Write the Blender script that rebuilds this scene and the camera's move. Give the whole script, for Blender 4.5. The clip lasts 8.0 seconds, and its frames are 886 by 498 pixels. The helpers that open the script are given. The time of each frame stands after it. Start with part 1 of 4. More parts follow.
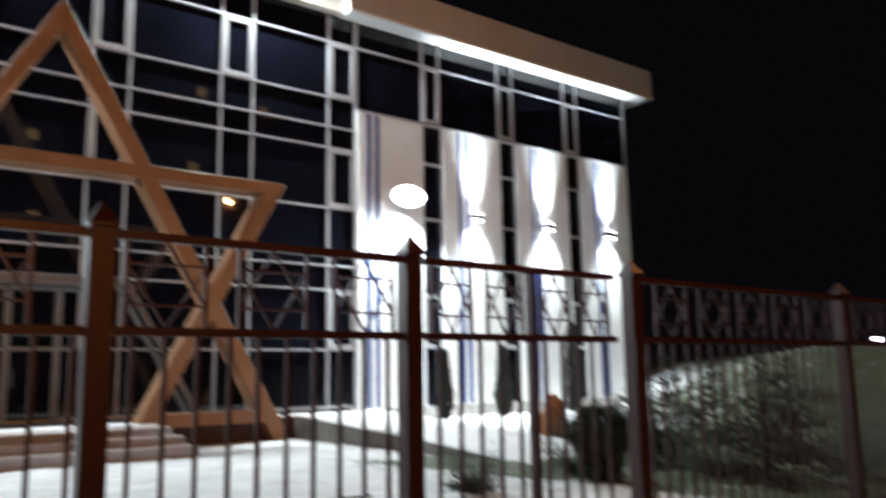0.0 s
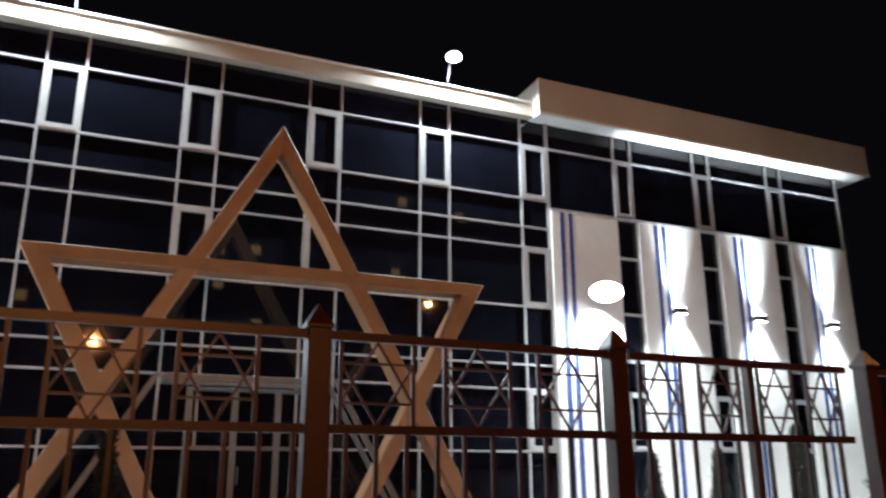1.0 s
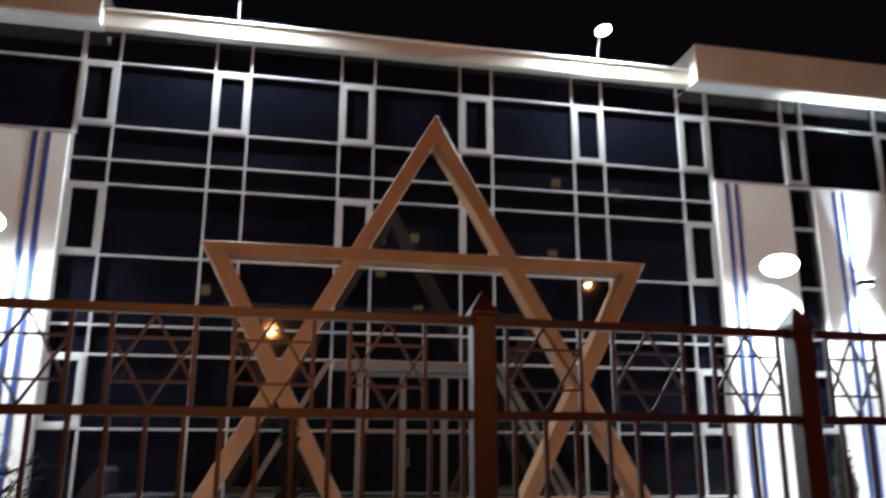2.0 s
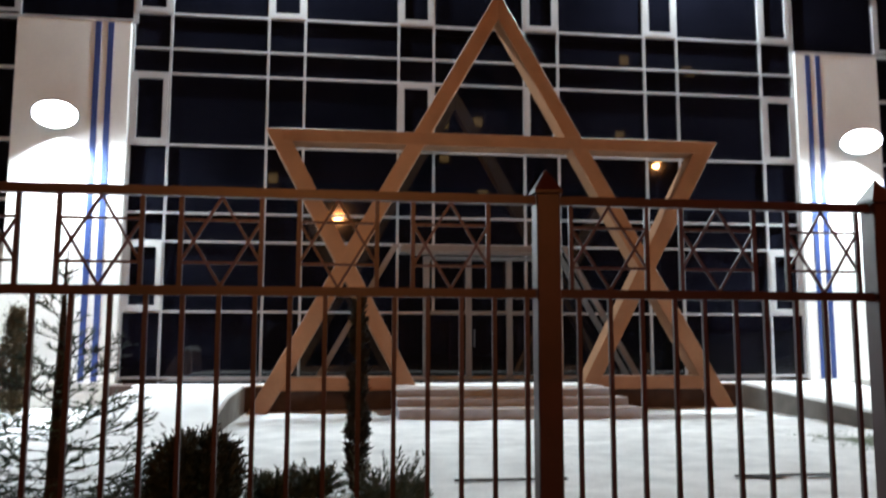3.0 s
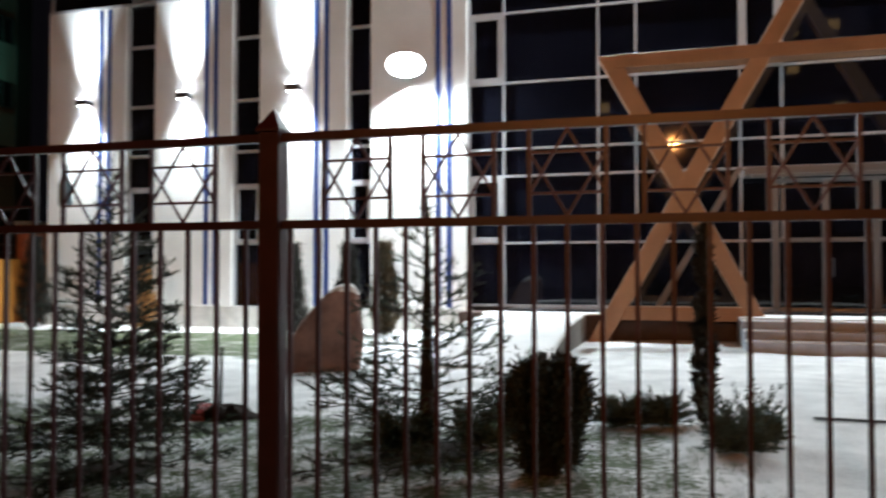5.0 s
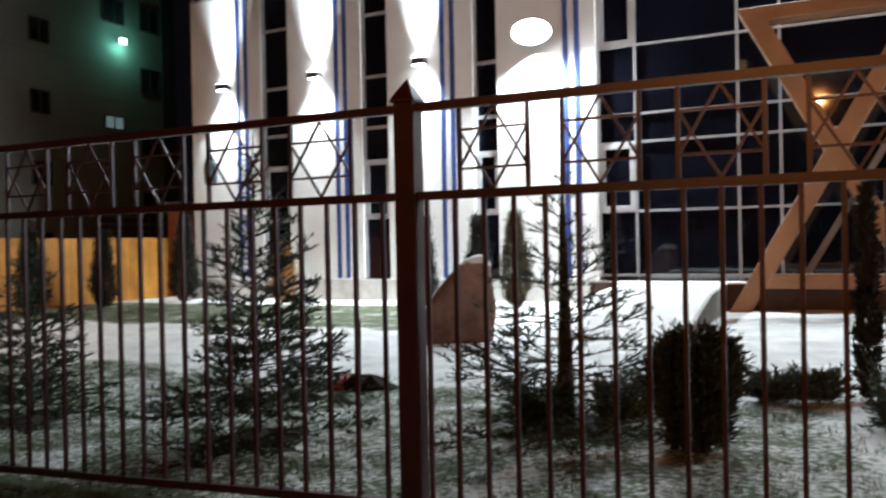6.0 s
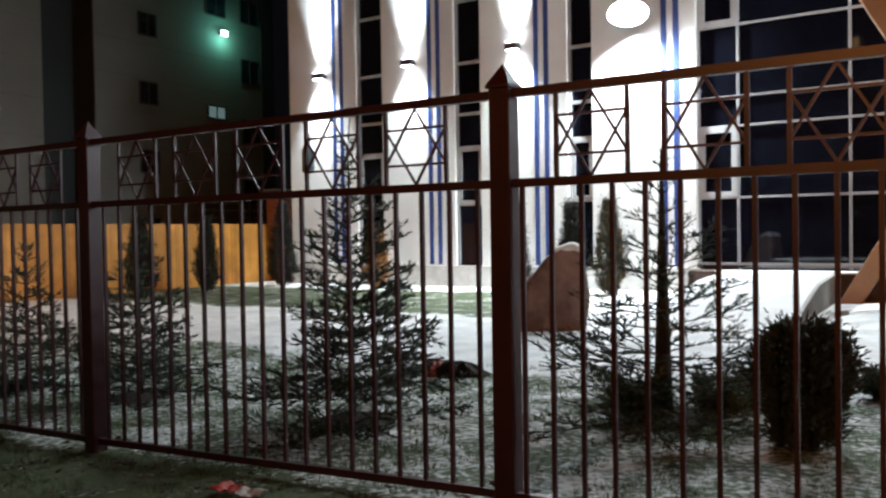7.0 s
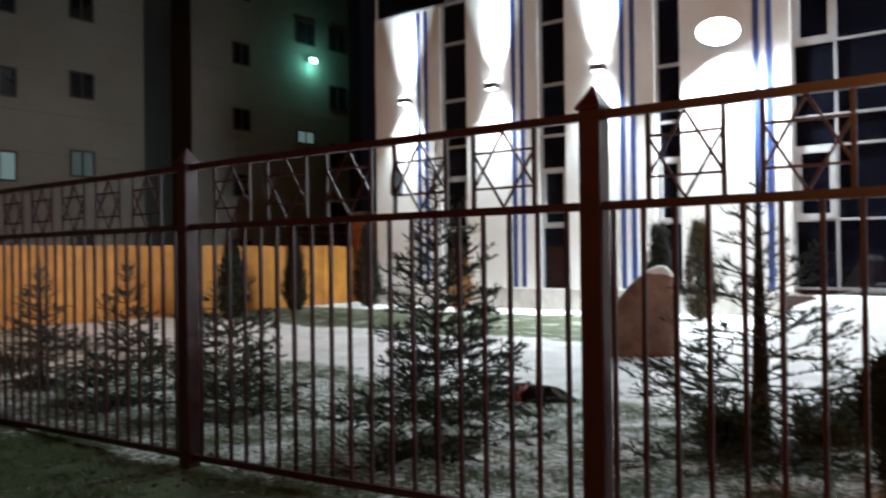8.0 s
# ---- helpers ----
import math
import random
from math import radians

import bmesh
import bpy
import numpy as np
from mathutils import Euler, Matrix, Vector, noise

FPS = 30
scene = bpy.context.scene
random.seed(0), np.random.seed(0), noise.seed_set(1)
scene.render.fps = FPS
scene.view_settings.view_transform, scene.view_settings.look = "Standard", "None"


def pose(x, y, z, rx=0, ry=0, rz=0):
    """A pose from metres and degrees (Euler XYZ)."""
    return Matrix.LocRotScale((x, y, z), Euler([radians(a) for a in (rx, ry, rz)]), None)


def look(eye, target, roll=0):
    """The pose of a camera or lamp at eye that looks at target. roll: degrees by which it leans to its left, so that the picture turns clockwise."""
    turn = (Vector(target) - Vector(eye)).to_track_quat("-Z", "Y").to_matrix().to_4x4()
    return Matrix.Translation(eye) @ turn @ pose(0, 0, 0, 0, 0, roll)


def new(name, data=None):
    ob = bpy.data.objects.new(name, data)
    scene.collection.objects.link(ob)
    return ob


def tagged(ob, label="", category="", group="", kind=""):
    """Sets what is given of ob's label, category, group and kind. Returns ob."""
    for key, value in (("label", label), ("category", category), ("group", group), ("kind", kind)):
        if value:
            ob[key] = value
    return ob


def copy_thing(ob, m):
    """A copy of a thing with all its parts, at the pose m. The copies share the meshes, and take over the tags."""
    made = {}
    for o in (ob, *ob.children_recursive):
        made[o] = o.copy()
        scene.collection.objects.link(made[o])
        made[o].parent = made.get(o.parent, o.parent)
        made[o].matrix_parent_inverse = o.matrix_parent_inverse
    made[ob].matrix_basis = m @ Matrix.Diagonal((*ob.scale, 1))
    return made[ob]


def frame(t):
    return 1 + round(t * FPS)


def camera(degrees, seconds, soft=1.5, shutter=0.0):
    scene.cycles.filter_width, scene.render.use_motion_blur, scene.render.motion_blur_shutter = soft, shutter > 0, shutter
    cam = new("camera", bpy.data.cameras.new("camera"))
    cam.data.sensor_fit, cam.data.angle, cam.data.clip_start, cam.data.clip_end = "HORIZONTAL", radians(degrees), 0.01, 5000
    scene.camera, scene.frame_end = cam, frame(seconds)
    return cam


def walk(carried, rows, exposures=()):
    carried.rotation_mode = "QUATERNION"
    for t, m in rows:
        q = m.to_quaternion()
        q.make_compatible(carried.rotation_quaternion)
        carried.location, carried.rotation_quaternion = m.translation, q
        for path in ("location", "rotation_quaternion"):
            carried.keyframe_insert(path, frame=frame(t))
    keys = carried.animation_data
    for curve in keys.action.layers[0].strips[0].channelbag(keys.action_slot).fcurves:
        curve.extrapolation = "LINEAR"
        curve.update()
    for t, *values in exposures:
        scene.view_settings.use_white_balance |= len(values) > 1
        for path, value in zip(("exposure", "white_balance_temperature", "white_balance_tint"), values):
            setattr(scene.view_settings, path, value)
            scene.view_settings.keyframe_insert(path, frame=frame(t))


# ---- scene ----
cam = camera(58.1, 8.0, 2.2, 0.6)
PATH = [
    (0.0, pose(0.018, -0.119, 1.466, 98.78, 1.06, -37.31)),
    (0.5, pose(0.022, -0.098, 1.473, 103.59, 0.58, -28.01)),
    (1.0, pose(0.006, -0.089, 1.450, 106.03, 0.22, -23.19)),
    (1.5, pose(0.005, -0.101, 1.448, 107.40, 0.33, -18.05)),
    (1.7, pose(-0.008, -0.081, 1.474, 106.70, 0.15, -15.17)),
    (2.8, pose(0.012, 0.001, 1.474, 98.27, -0.18, -7.52)),
    (3.0, pose(0.013, -0.004, 1.455, 96.57, -0.08, -7.00)),
    (3.5, pose(-0.000, -0.000, 1.453, 94.59, 0.07, -4.45)),
    (4.0, pose(-0.011, 0.027, 1.447, 93.31, -0.10, 0.23)),
    (4.5, pose(-0.037, 0.026, 1.449, 92.24, 0.05, 8.51)),
    (5.0, pose(-0.043, -0.029, 1.439, 91.58, 0.02, 16.70)),
    (5.2, pose(-0.078, 0.032, 1.431, 91.40, 0.72, 18.90)),
    (6.3, pose(-0.152, 0.073, 1.435, 88.84, 0.95, 27.95)),
    (6.5, pose(-0.163, 0.082, 1.440, 88.46, 0.97, 29.27)),
    (7.0, pose(-0.177, 0.090, 1.439, 88.77, 0.92, 32.38)),
    (7.5, pose(-0.190, 0.096, 1.441, 89.02, 1.14, 34.35)),
    (8.0, pose(-0.213, 0.095, 1.444, 90.45, 0.73, 38.33)),
]
walk(cam, PATH, [(0.0, 0.12), (3.0, 0.06), (4.5, 0.12), (6.5, 0.24), (8.0, 0.24)])

# ---- light and air ----
world = bpy.data.worlds.new("night")
scene.world = world
world.use_nodes = True
world.node_tree.nodes["Background"].inputs[0].default_value = (0.22, 0.20, 0.28, 1)
world.node_tree.nodes["Background"].inputs[1].default_value = 0.009

COLD = (0.82, 0.945, 1.0)
WARM = (1.0, 0.38, 0.11)


def lamp(name, kind, at, aim, watts, colour, cone=120, blend=0.5, radius=0.08):
    d = bpy.data.lights.new(name, kind)
    d.energy, d.color, d.shadow_soft_size = watts, colour, radius
    if kind == "SPOT":
        d.spot_size, d.spot_blend = radians(cone), blend
    ob = new(name, d)
    ob.matrix_world = look(at, aim)
    return ob


# ---- materials ----
def material(name, colour, rough=0.6, metal=0.0, vary=0.15, scale=6.0, fine=60.0, bump=0.2, depth=0.01, second=None, spec=0.5):
    m = bpy.data.materials.new(name)
    m.use_nodes = True
    nt = m.node_tree
    b = nt.nodes["Principled BSDF"]
    geo = nt.nodes.new("ShaderNodeNewGeometry")
    n1, n2 = nt.nodes.new("ShaderNodeTexNoise"), nt.nodes.new("ShaderNodeTexNoise")
    n1.inputs["Scale"].default_value, n1.inputs["Detail"].default_value = scale, 5
    n2.inputs["Scale"].default_value, n2.inputs["Detail"].default_value = fine, 3
    for n in (n1, n2):
        nt.links.new(geo.outputs["Position"], n.inputs["Vector"])
    info = nt.nodes.new("ShaderNodeObjectInfo")
    ramp = nt.nodes.new("ShaderNodeMix")
    ramp.data_type = "RGBA"
    low = [c * (1 - vary) for c in colour]
    high = second or [min(1, c * (1 + vary)) for c in colour]
    ramp.inputs[6].default_value, ramp.inputs[7].default_value = (*low, 1), (*high, 1)
    add = nt.nodes.new("ShaderNodeMath")
    add.operation = "ADD"
    mul = nt.nodes.new("ShaderNodeMath")
    mul.operation = "MULTIPLY"
    mul.inputs[1].default_value = 0.35
    nt.links.new(n2.outputs["Fac"], mul.inputs[0])
    nt.links.new(n1.outputs["Fac"], add.inputs[0])
    nt.links.new(mul.outputs[0], add.inputs[1])
    mr = nt.nodes.new("ShaderNodeMapRange")
    mr.inputs["From Min"].default_value, mr.inputs["From Max"].default_value = 0.45, 0.9
    nt.links.new(add.outputs[0], mr.inputs["Value"])
    nt.links.new(mr.outputs[0], ramp.inputs[0])
    hue = nt.nodes.new("ShaderNodeHueSaturation")
    val = nt.nodes.new("ShaderNodeMapRange")
    val.inputs["To Min"].default_value, val.inputs["To Max"].default_value = 1 - vary * 0.6, 1 + vary * 0.6
    nt.links.new(info.outputs["Random"], val.inputs["Value"])
    nt.links.new(val.outputs[0], hue.inputs["Value"])
    nt.links.new(ramp.outputs[2], hue.inputs["Color"])
    nt.links.new(hue.outputs[0], b.inputs["Base Color"])
    b.inputs["Roughness"].default_value, b.inputs["Metallic"].default_value = rough, metal
    b.inputs["Specular IOR Level"].default_value = spec
    if bump:
        bp = nt.nodes.new("ShaderNodeBump")
        bp.inputs["Strength"].default_value, bp.inputs["Distance"].default_value = bump, depth
        nt.links.new(add.outputs[0], bp.inputs["Height"])
        nt.links.new(bp.outputs[0], b.inputs["Normal"])
    return m


def glowing(name, colour, strength):
    m = bpy.data.materials.new(name)
    m.use_nodes = True
    b = m.node_tree.nodes["Principled BSDF"]
    b.inputs["Base Color"].default_value = (*[c * 0.05 for c in colour], 1)
    b.inputs["Emission Color"].default_value = (*colour, 1)
    b.inputs["Emission Strength"].default_value = strength
    return m


GLASS = material("tinted_glass", (0.0055, 0.006, 0.011), 0.03, 0, 0.3, 0.6, 5, 0.015, 0.01, spec=0.5)
FRAME = material("white_frame_paint", (0.42, 0.42, 0.43), 0.4, 0, 0.06, 3, 40, 0.03)
DULL = material("grey_aluminium", (0.17, 0.165, 0.165), 0.45, 0, 0.06, 3, 40, 0.03)
PANEL = material("white_facade_panel", (0.78, 0.77, 0.75), 0.55, 0, 0.06, 0.8, 14, 0.05)
BLUE = material("blue_paint", (0.025, 0.055, 0.20), 0.5, 0, 0.15, 4, 50, 0.05)
PLINTH = material("plinth_stone", (0.42, 0.40, 0.37), 0.8, 0, 0.2, 3, 40, 0.3)
FASCIA = material("beige_fascia", (0.55, 0.50, 0.44), 0.55, 0, 0.08, 0.7, 12, 0.05)
SOFFIT = material("soffit_white", (0.8, 0.8, 0.8), 0.6, 0, 0.05, 1, 20, 0.03)
STARPAINT = material("star_paint", (0.33, 0.168, 0.088), 0.5, 0.0, 0.2, 1.2, 30, 0.06)
RUST = material("fence_paint", (0.048, 0.0105, 0.015), 0.40, 0, 0.25, 5, 70, 0.15, 0.004, spec=0.55)
SNOW = material("snow", (0.79, 0.78, 0.77), 0.75, 0, 0.07, 2.5, 45, 0.5, 0.03)
CONCRETE = material("concrete", (0.20, 0.185, 0.17), 0.85, 0, 0.2, 3, 60, 0.3)
DARKBOARD = material("dark_brown_cladding", (0.055, 0.03, 0.022), 0.75, 0, 0.3, 4, 60, 0.2)
WETSTONE = material("wet_dark_paving", (0.035, 0.034, 0.036), 0.10, 0, 0.3, 1.5, 20, 0.05, 0.004)
# bluish grey: cold light bounced off the snow is put into the stone colour
STEP = material("frosted_step_stone", (0.42, 0.45, 0.51), 0.8, 0, 0.15, 4, 60, 0.25)
ASPHALT = material("asphalt", (0.05, 0.05, 0.05), 0.9, 0, 0.3, 3, 90, 0.4)
BARK = material("bark", (0.032, 0.024, 0.018), 0.9, 0, 0.35, 12, 90, 0.6)
NEEDLE = material("spruce_needles", (0.032, 0.054, 0.030), 0.6, 0, 0.45, 5, 40, 0)
JUNIPER = material("frosted_juniper", (0.055, 0.078, 0.048), 0.65, 0, 0.5, 5, 40, 0)
THUJA = material("thuja_leaves", (0.034, 0.042, 0.026), 0.65, 0, 0.45, 6, 50, 0)
# darker than THUJA: the look of leaves against the light, put into the colour
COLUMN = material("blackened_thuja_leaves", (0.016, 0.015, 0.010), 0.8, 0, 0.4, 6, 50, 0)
THUJAMIXED = material("half_browned_thuja_leaves", (0.030, 0.034, 0.012), 0.75, 0, 0.5, 4, 50, 0, second=(0.09, 0.055, 0.02))
THUJABROWN = material("browned_thuja_leaves", (0.30, 0.15, 0.05), 0.7, 0, 0.4, 6, 50, 0)
GRANITE = material("pink_granite", (0.25, 0.145, 0.115), 0.75, 0, 0.45, 3.0, 45, 0.7, 0.03)
OCHRE = material("ochre_boulder_stone", (0.38, 0.15, 0.06), 0.8, 0, 0.3, 4, 50, 0.5)
WOOD = material("orange_stained_planks", (0.62, 0.27, 0.05), 0.55, 0, 0.22, 2, 40, 0.15)
APT = material("apartment_panel", (0.13, 0.122, 0.106), 0.85, 0, 0.12, 0.4, 18, 0.15)
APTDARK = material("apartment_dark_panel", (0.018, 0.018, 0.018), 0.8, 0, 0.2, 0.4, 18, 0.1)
SEAM = material("apartment_seam", (0.10, 0.095, 0.085), 0.9, 0, 0.2, 2, 18, 0.1)
PANEGREY = material("dark_window_pane", (0.012, 0.013, 0.016), 0.08, 0, 0.2, 1, 9, 0.01)
BRICK = material("orange_brick_pier", (0.45, 0.13, 0.05), 0.8, 0, 0.2, 3, 40, 0.3)
METAL = material("lamp_housing_metal", (0.12, 0.12, 0.13), 0.45, 0.8, 0.1, 5, 50, 0.05)
CLOTH = material("red_plastic_litter", (0.45, 0.06, 0.05), 0.5, 0, 0.3, 8, 60, 0.3)
PAPER = material("pale_paper_litter", (0.55, 0.48, 0.46), 0.7, 0, 0.2, 8, 60, 0.3)
PLASTIC = material("pale_blue_plastic", (0.35, 0.48, 0.55), 0.2, 0, 0.1, 9, 60, 0.05)
LEAF = material("brown_leaves", (0.07, 0.035, 0.02), 0.8, 0, 0.5, 7, 60, 0)
SOIL = material("dark_soil", (0.03, 0.02, 0.016), 0.95, 0, 0.4, 9, 90, 0.6)
BLADE = material("grass_blades", (0.070, 0.115, 0.035), 0.7, 0, 0.45, 2, 30, 0)
LENS_COLD = glowing("cold_lamp_lens", (0.85, 0.93, 1.0), 40)
LENS_WARM = glowing("warm_lamp_lens", (1.0, 0.5, 0.18), 32)
LENS_TEAL = glowing("teal_lamp_lens", (0.3, 1.0, 0.85), 25)
LIT_WARM = glowing("lit_room_warm", (1.0, 0.62, 0.25), 1.8)
LIT_DIM = glowing("lit_room_dim", (0.5, 0.85, 0.8), 0.022)
LIT_COLD = glowing("lit_room_cold", (0.55, 0.85, 0.85), 0.14)


def ground_material():
    """Snow and winter lawn in one sheet; the attribute 'lawn' says how much of the snow has melted through, and on the
    right bank also dims the snow in place of weaker light.
    """
    m = material("snowy_ground", (0.70, 0.69, 0.68), 0.8, 0, 0.20, 1.6, 26, 0.8, 0.05)
    nt = m.node_tree
    b = nt.nodes["Principled BSDF"]
    hue = b.inputs["Base Color"].links[0].from_node
    geo = nt.nodes.new("ShaderNodeNewGeometry")
    att = nt.nodes.new("ShaderNodeAttribute")
    att.attribute_name = "lawn"
    big, small = nt.nodes.new("ShaderNodeTexNoise"), nt.nodes.new("ShaderNodeTexNoise")
    big.inputs["Scale"].default_value, big.inputs["Detail"].default_value = 2.2, 6
    small.inputs["Scale"].default_value, small.inputs["Detail"].default_value = 19, 5
    for n in (big, small):
        nt.links.new(geo.outputs["Position"], n.inputs["Vector"])
    mix = nt.nodes.new("ShaderNodeMix")
    mix.inputs[0].default_value = 0.55
    nt.links.new(big.outputs["Fac"], mix.inputs[2])
    nt.links.new(small.outputs["Fac"], mix.inputs[3])
    sub = nt.nodes.new("ShaderNodeMath")
    sub.operation = "ADD"
    nt.links.new(att.outputs["Fac"], sub.inputs[0])
    nt.links.new(mix.outputs[0], sub.inputs[1])
    edge = nt.nodes.new("ShaderNodeMapRange")
    edge.inputs["From Min"].default_value, edge.inputs["From Max"].default_value = 0.96, 1.12
    nt.links.new(sub.outputs[0], edge.inputs["Value"])
    turf = nt.nodes.new("ShaderNodeMix")
    turf.data_type = "RGBA"
    turf.inputs[6].default_value, turf.inputs[7].default_value = (0.074, 0.066, 0.034, 1), (0.056, 0.098, 0.030, 1)
    nt.links.new(big.outputs["Fac"], turf.inputs[0])
    out = nt.nodes.new("ShaderNodeMix")
    out.data_type = "RGBA"
    nt.links.new(edge.outputs[0], out.inputs[0])
    nt.links.new(hue.outputs[0], out.inputs[6])
    nt.links.new(turf.outputs[2], out.inputs[7])
    nt.links.new(out.outputs[2], b.inputs["Base Color"])
    return m


# ---- building helpers ----
def empty(name, at=(0, 0, 0)):
    ob = new(name)
    ob.empty_display_size = 0.2
    ob.location = at
    return ob


def origin_of(ob):
    p = Vector((0, 0, 0))
    while ob:
        p += ob.location
        ob = ob.parent
    return p


def part(name, bm, mat, parent=None, label="", smooth=False):
    me = bpy.data.meshes.new(name)
    if parent:
        bmesh.ops.translate(bm, verts=bm.verts, vec=-origin_of(parent))
    bm.to_mesh(me)
    bm.free()
    if smooth:
        me.shade_smooth()
    me.materials.append(mat)
    ob = new(name, me)
    ob.parent = parent
    return tagged(ob, label) if label else ob


def box(bm, x0, x1, y0, y1, z0, z1):
    v = [bm.verts.new(p) for p in ((x0, y0, z0), (x1, y0, z0), (x1, y1, z0), (x0, y1, z0), (x0, y0, z1), (x1, y0, z1), (x1, y1, z1), (x0, y1, z1))]
    for f in ((0, 3, 2, 1), (4, 5, 6, 7), (0, 1, 5, 4), (1, 2, 6, 5), (2, 3, 7, 6), (3, 0, 4, 7)):
        bm.faces.new([v[i] for i in f])
    return bm


def soften(bm, width, segments=2):
    bmesh.ops.bevel(bm, geom=bm.edges[:], offset=width, segments=segments, affect="EDGES", profile=0.5)
    return bm


def block(name, x0, x1, y0, y1, z0, z1, mat, parent=None, bevel=0.0, label=""):
    bm = box(bmesh.new(), x0, x1, y0, y1, z0, z1)
    if bevel:
        soften(bm, bevel, 1)
    return part(name, bm, mat, parent, label)


def prism(bm, outline, y0, y1):
    """An outline in x and z, drawn out from y0 to y1."""
    a = [bm.verts.new((x, y0, z)) for x, z in outline]
    b = [bm.verts.new((x, y1, z)) for x, z in outline]
    bm.faces.new(a), bm.faces.new(b[::-1])
    for i in range(len(a)):
        j = (i + 1) % len(a)
        bm.faces.new((a[j], a[i], b[i], b[j]))
    bmesh.ops.recalc_face_normals(bm, faces=bm.faces)
    return bm


def bar(bm, p, q, w, d=None):
    """A straight square bar from p to q."""
    p, q = Vector(p), Vector(q)
    d = d or w
    m = Matrix.Translation((p + q) / 2) @ (q - p).to_track_quat("Z", "Y").to_matrix().to_4x4() @ Matrix.Diagonal((w, d, (q - p).length, 1))
    bmesh.ops.create_cube(bm, size=1, matrix=m)
    return bm


def tube(bm, p, q, r0, r1, n=8):
    p, q = Vector(p), Vector(q)
    m = Matrix.Translation((p + q) / 2) @ (q - p).to_track_quat("Z", "Y").to_matrix().to_4x4()
    bmesh.ops.create_cone(bm, cap_ends=True, segments=n, radius1=r0, radius2=r1, depth=(q - p).length, matrix=m)
    return bm


def step01(v):
    v = max(0.0, min(1.0, v))
    return v * v * (3 - 2 * v)


# ---- ground ----
def height(x, y):
    left = -0.24 * step01((-x + 0.5) / 8.0) - 0.05 * step01((-x - 8) / 12.0)
    bank = 2.05 * step01((x - 15.5) / 8.0) * (1 - step01((y - 13) / 5.0) * step01((30 - x) / 3.0))
    court = -0.05 * step01((y - 9) / 4.0) * step01((x + 4) / 2.0) * step01((13 - x) / 2.0)
    return left + bank + court


def lawn_amount(x, y):
    wob = 0.5 * noise.noise((x * 0.5, y * 0.5, 3.0)) + 0.25 * noise.noise((x * 1.6, y * 1.6, 7.0))
    near = step01((8.3 + wob - y - 0.10 * x) / 1.0) * step01((0.9 + wob - x) / 1.1)
    strip = step01((4.3 + 0.5 * wob - y) / 0.6)
    far = step01((-6.2 + wob - x) / 1.5) * step01((y - 12.9 - wob) / 1.0) * step01((19.6 - y) / 0.6) * 0.92
    right = step01((x - 7.2 - wob + 0.12 * (y - 4)) / 1.5) * step01((13.5 + wob - y) / 2.0)
    # turf on the right bank, spread further to darken snow that is lit too brightly
    beyond = max(step01((x - 14) / 4) * step01((17 - y) / 3), step01((x - 26) / 3)) * 0.54
    return max(near * 0.565, strip * 0.70, far * 0.70, right * 0.68, beyond * 1.15)


def build_ground():
    def spread(a, b, step, far):
        mid = list(np.arange(a, b + 1e-6, step))
        out, s = [], step
        p = a
        while p > -far:
            s *= 1.35
            p -= s
            out.append(p)
        out = out[::-1] + mid
        s, p = step, b
        while p < far:
            s *= 1.35
            p += s
            out.append(p)
        return out

    xs, ys = spread(-14, 13, 0.16, 600), spread(2.2, 19.5, 0.16, 600)
    verts, lawn = [], []
    for y in ys:
        for x in xs:
            a = lawn_amount(x, y)
            bumpy = 0.020 * noise.noise((x * 1.3, y * 1.3, 0)) + 0.012 * noise.noise((x * 4, y * 4, 5)) * (1 + a)
            if -2 < x < 10 and 9 < y < 15.5:
                bumpy += 0.030 * noise.noise((x * 1.1, y * 3.4, 2)) + 0.016 * noise.noise((x * 5, y * 6, 1))
            lip = 0.022 * abs(noise.noise((x * 0.6, y * 3.2, 8))) if -1.5 < x < 9 else 0.0
            verts.append((x, y, height(x, y) + bumpy + lip))
            lawn.append(a)
    n = len(xs)
    faces = [(j * n + i, j * n + i + 1, (j + 1) * n + i + 1, (j + 1) * n + i) for j in range(len(ys) - 1) for i in range(n - 1)]
    me = bpy.data.meshes.new("ground")
    me.from_pydata(verts, [], faces)
    me.attributes.new("lawn", "FLOAT", "POINT").data.foreach_set("value", lawn)
    me.shade_smooth()
    me.materials.append(ground_material())
    tagged(new("ground", me), "thin snow over a winter lawn and courtyard", "ground", kind="structure")


build_ground()


# ---- the glass-fronted building ----
YF = 21.41
CX = 3.65
hall = tagged(empty("public_building", (CX, 24, 0.2)), "three-storey public building with dark glass front and white pilasters", "building")
block("core", -19.6, 26.0, 21.75, 38, -0.6, 13.0, DARKBOARD, hall)

PAIRS = [CX + 3.54 * k for k in (-2.5, -1.5, -0.5, 0.5, 1.5, 2.5)]
LEVELS = [0.50, 2.20, 4.03, 4.78, 6.60, 8.54, 9.23, 10.20, 12.07, 13.02]
pane_cache = {}


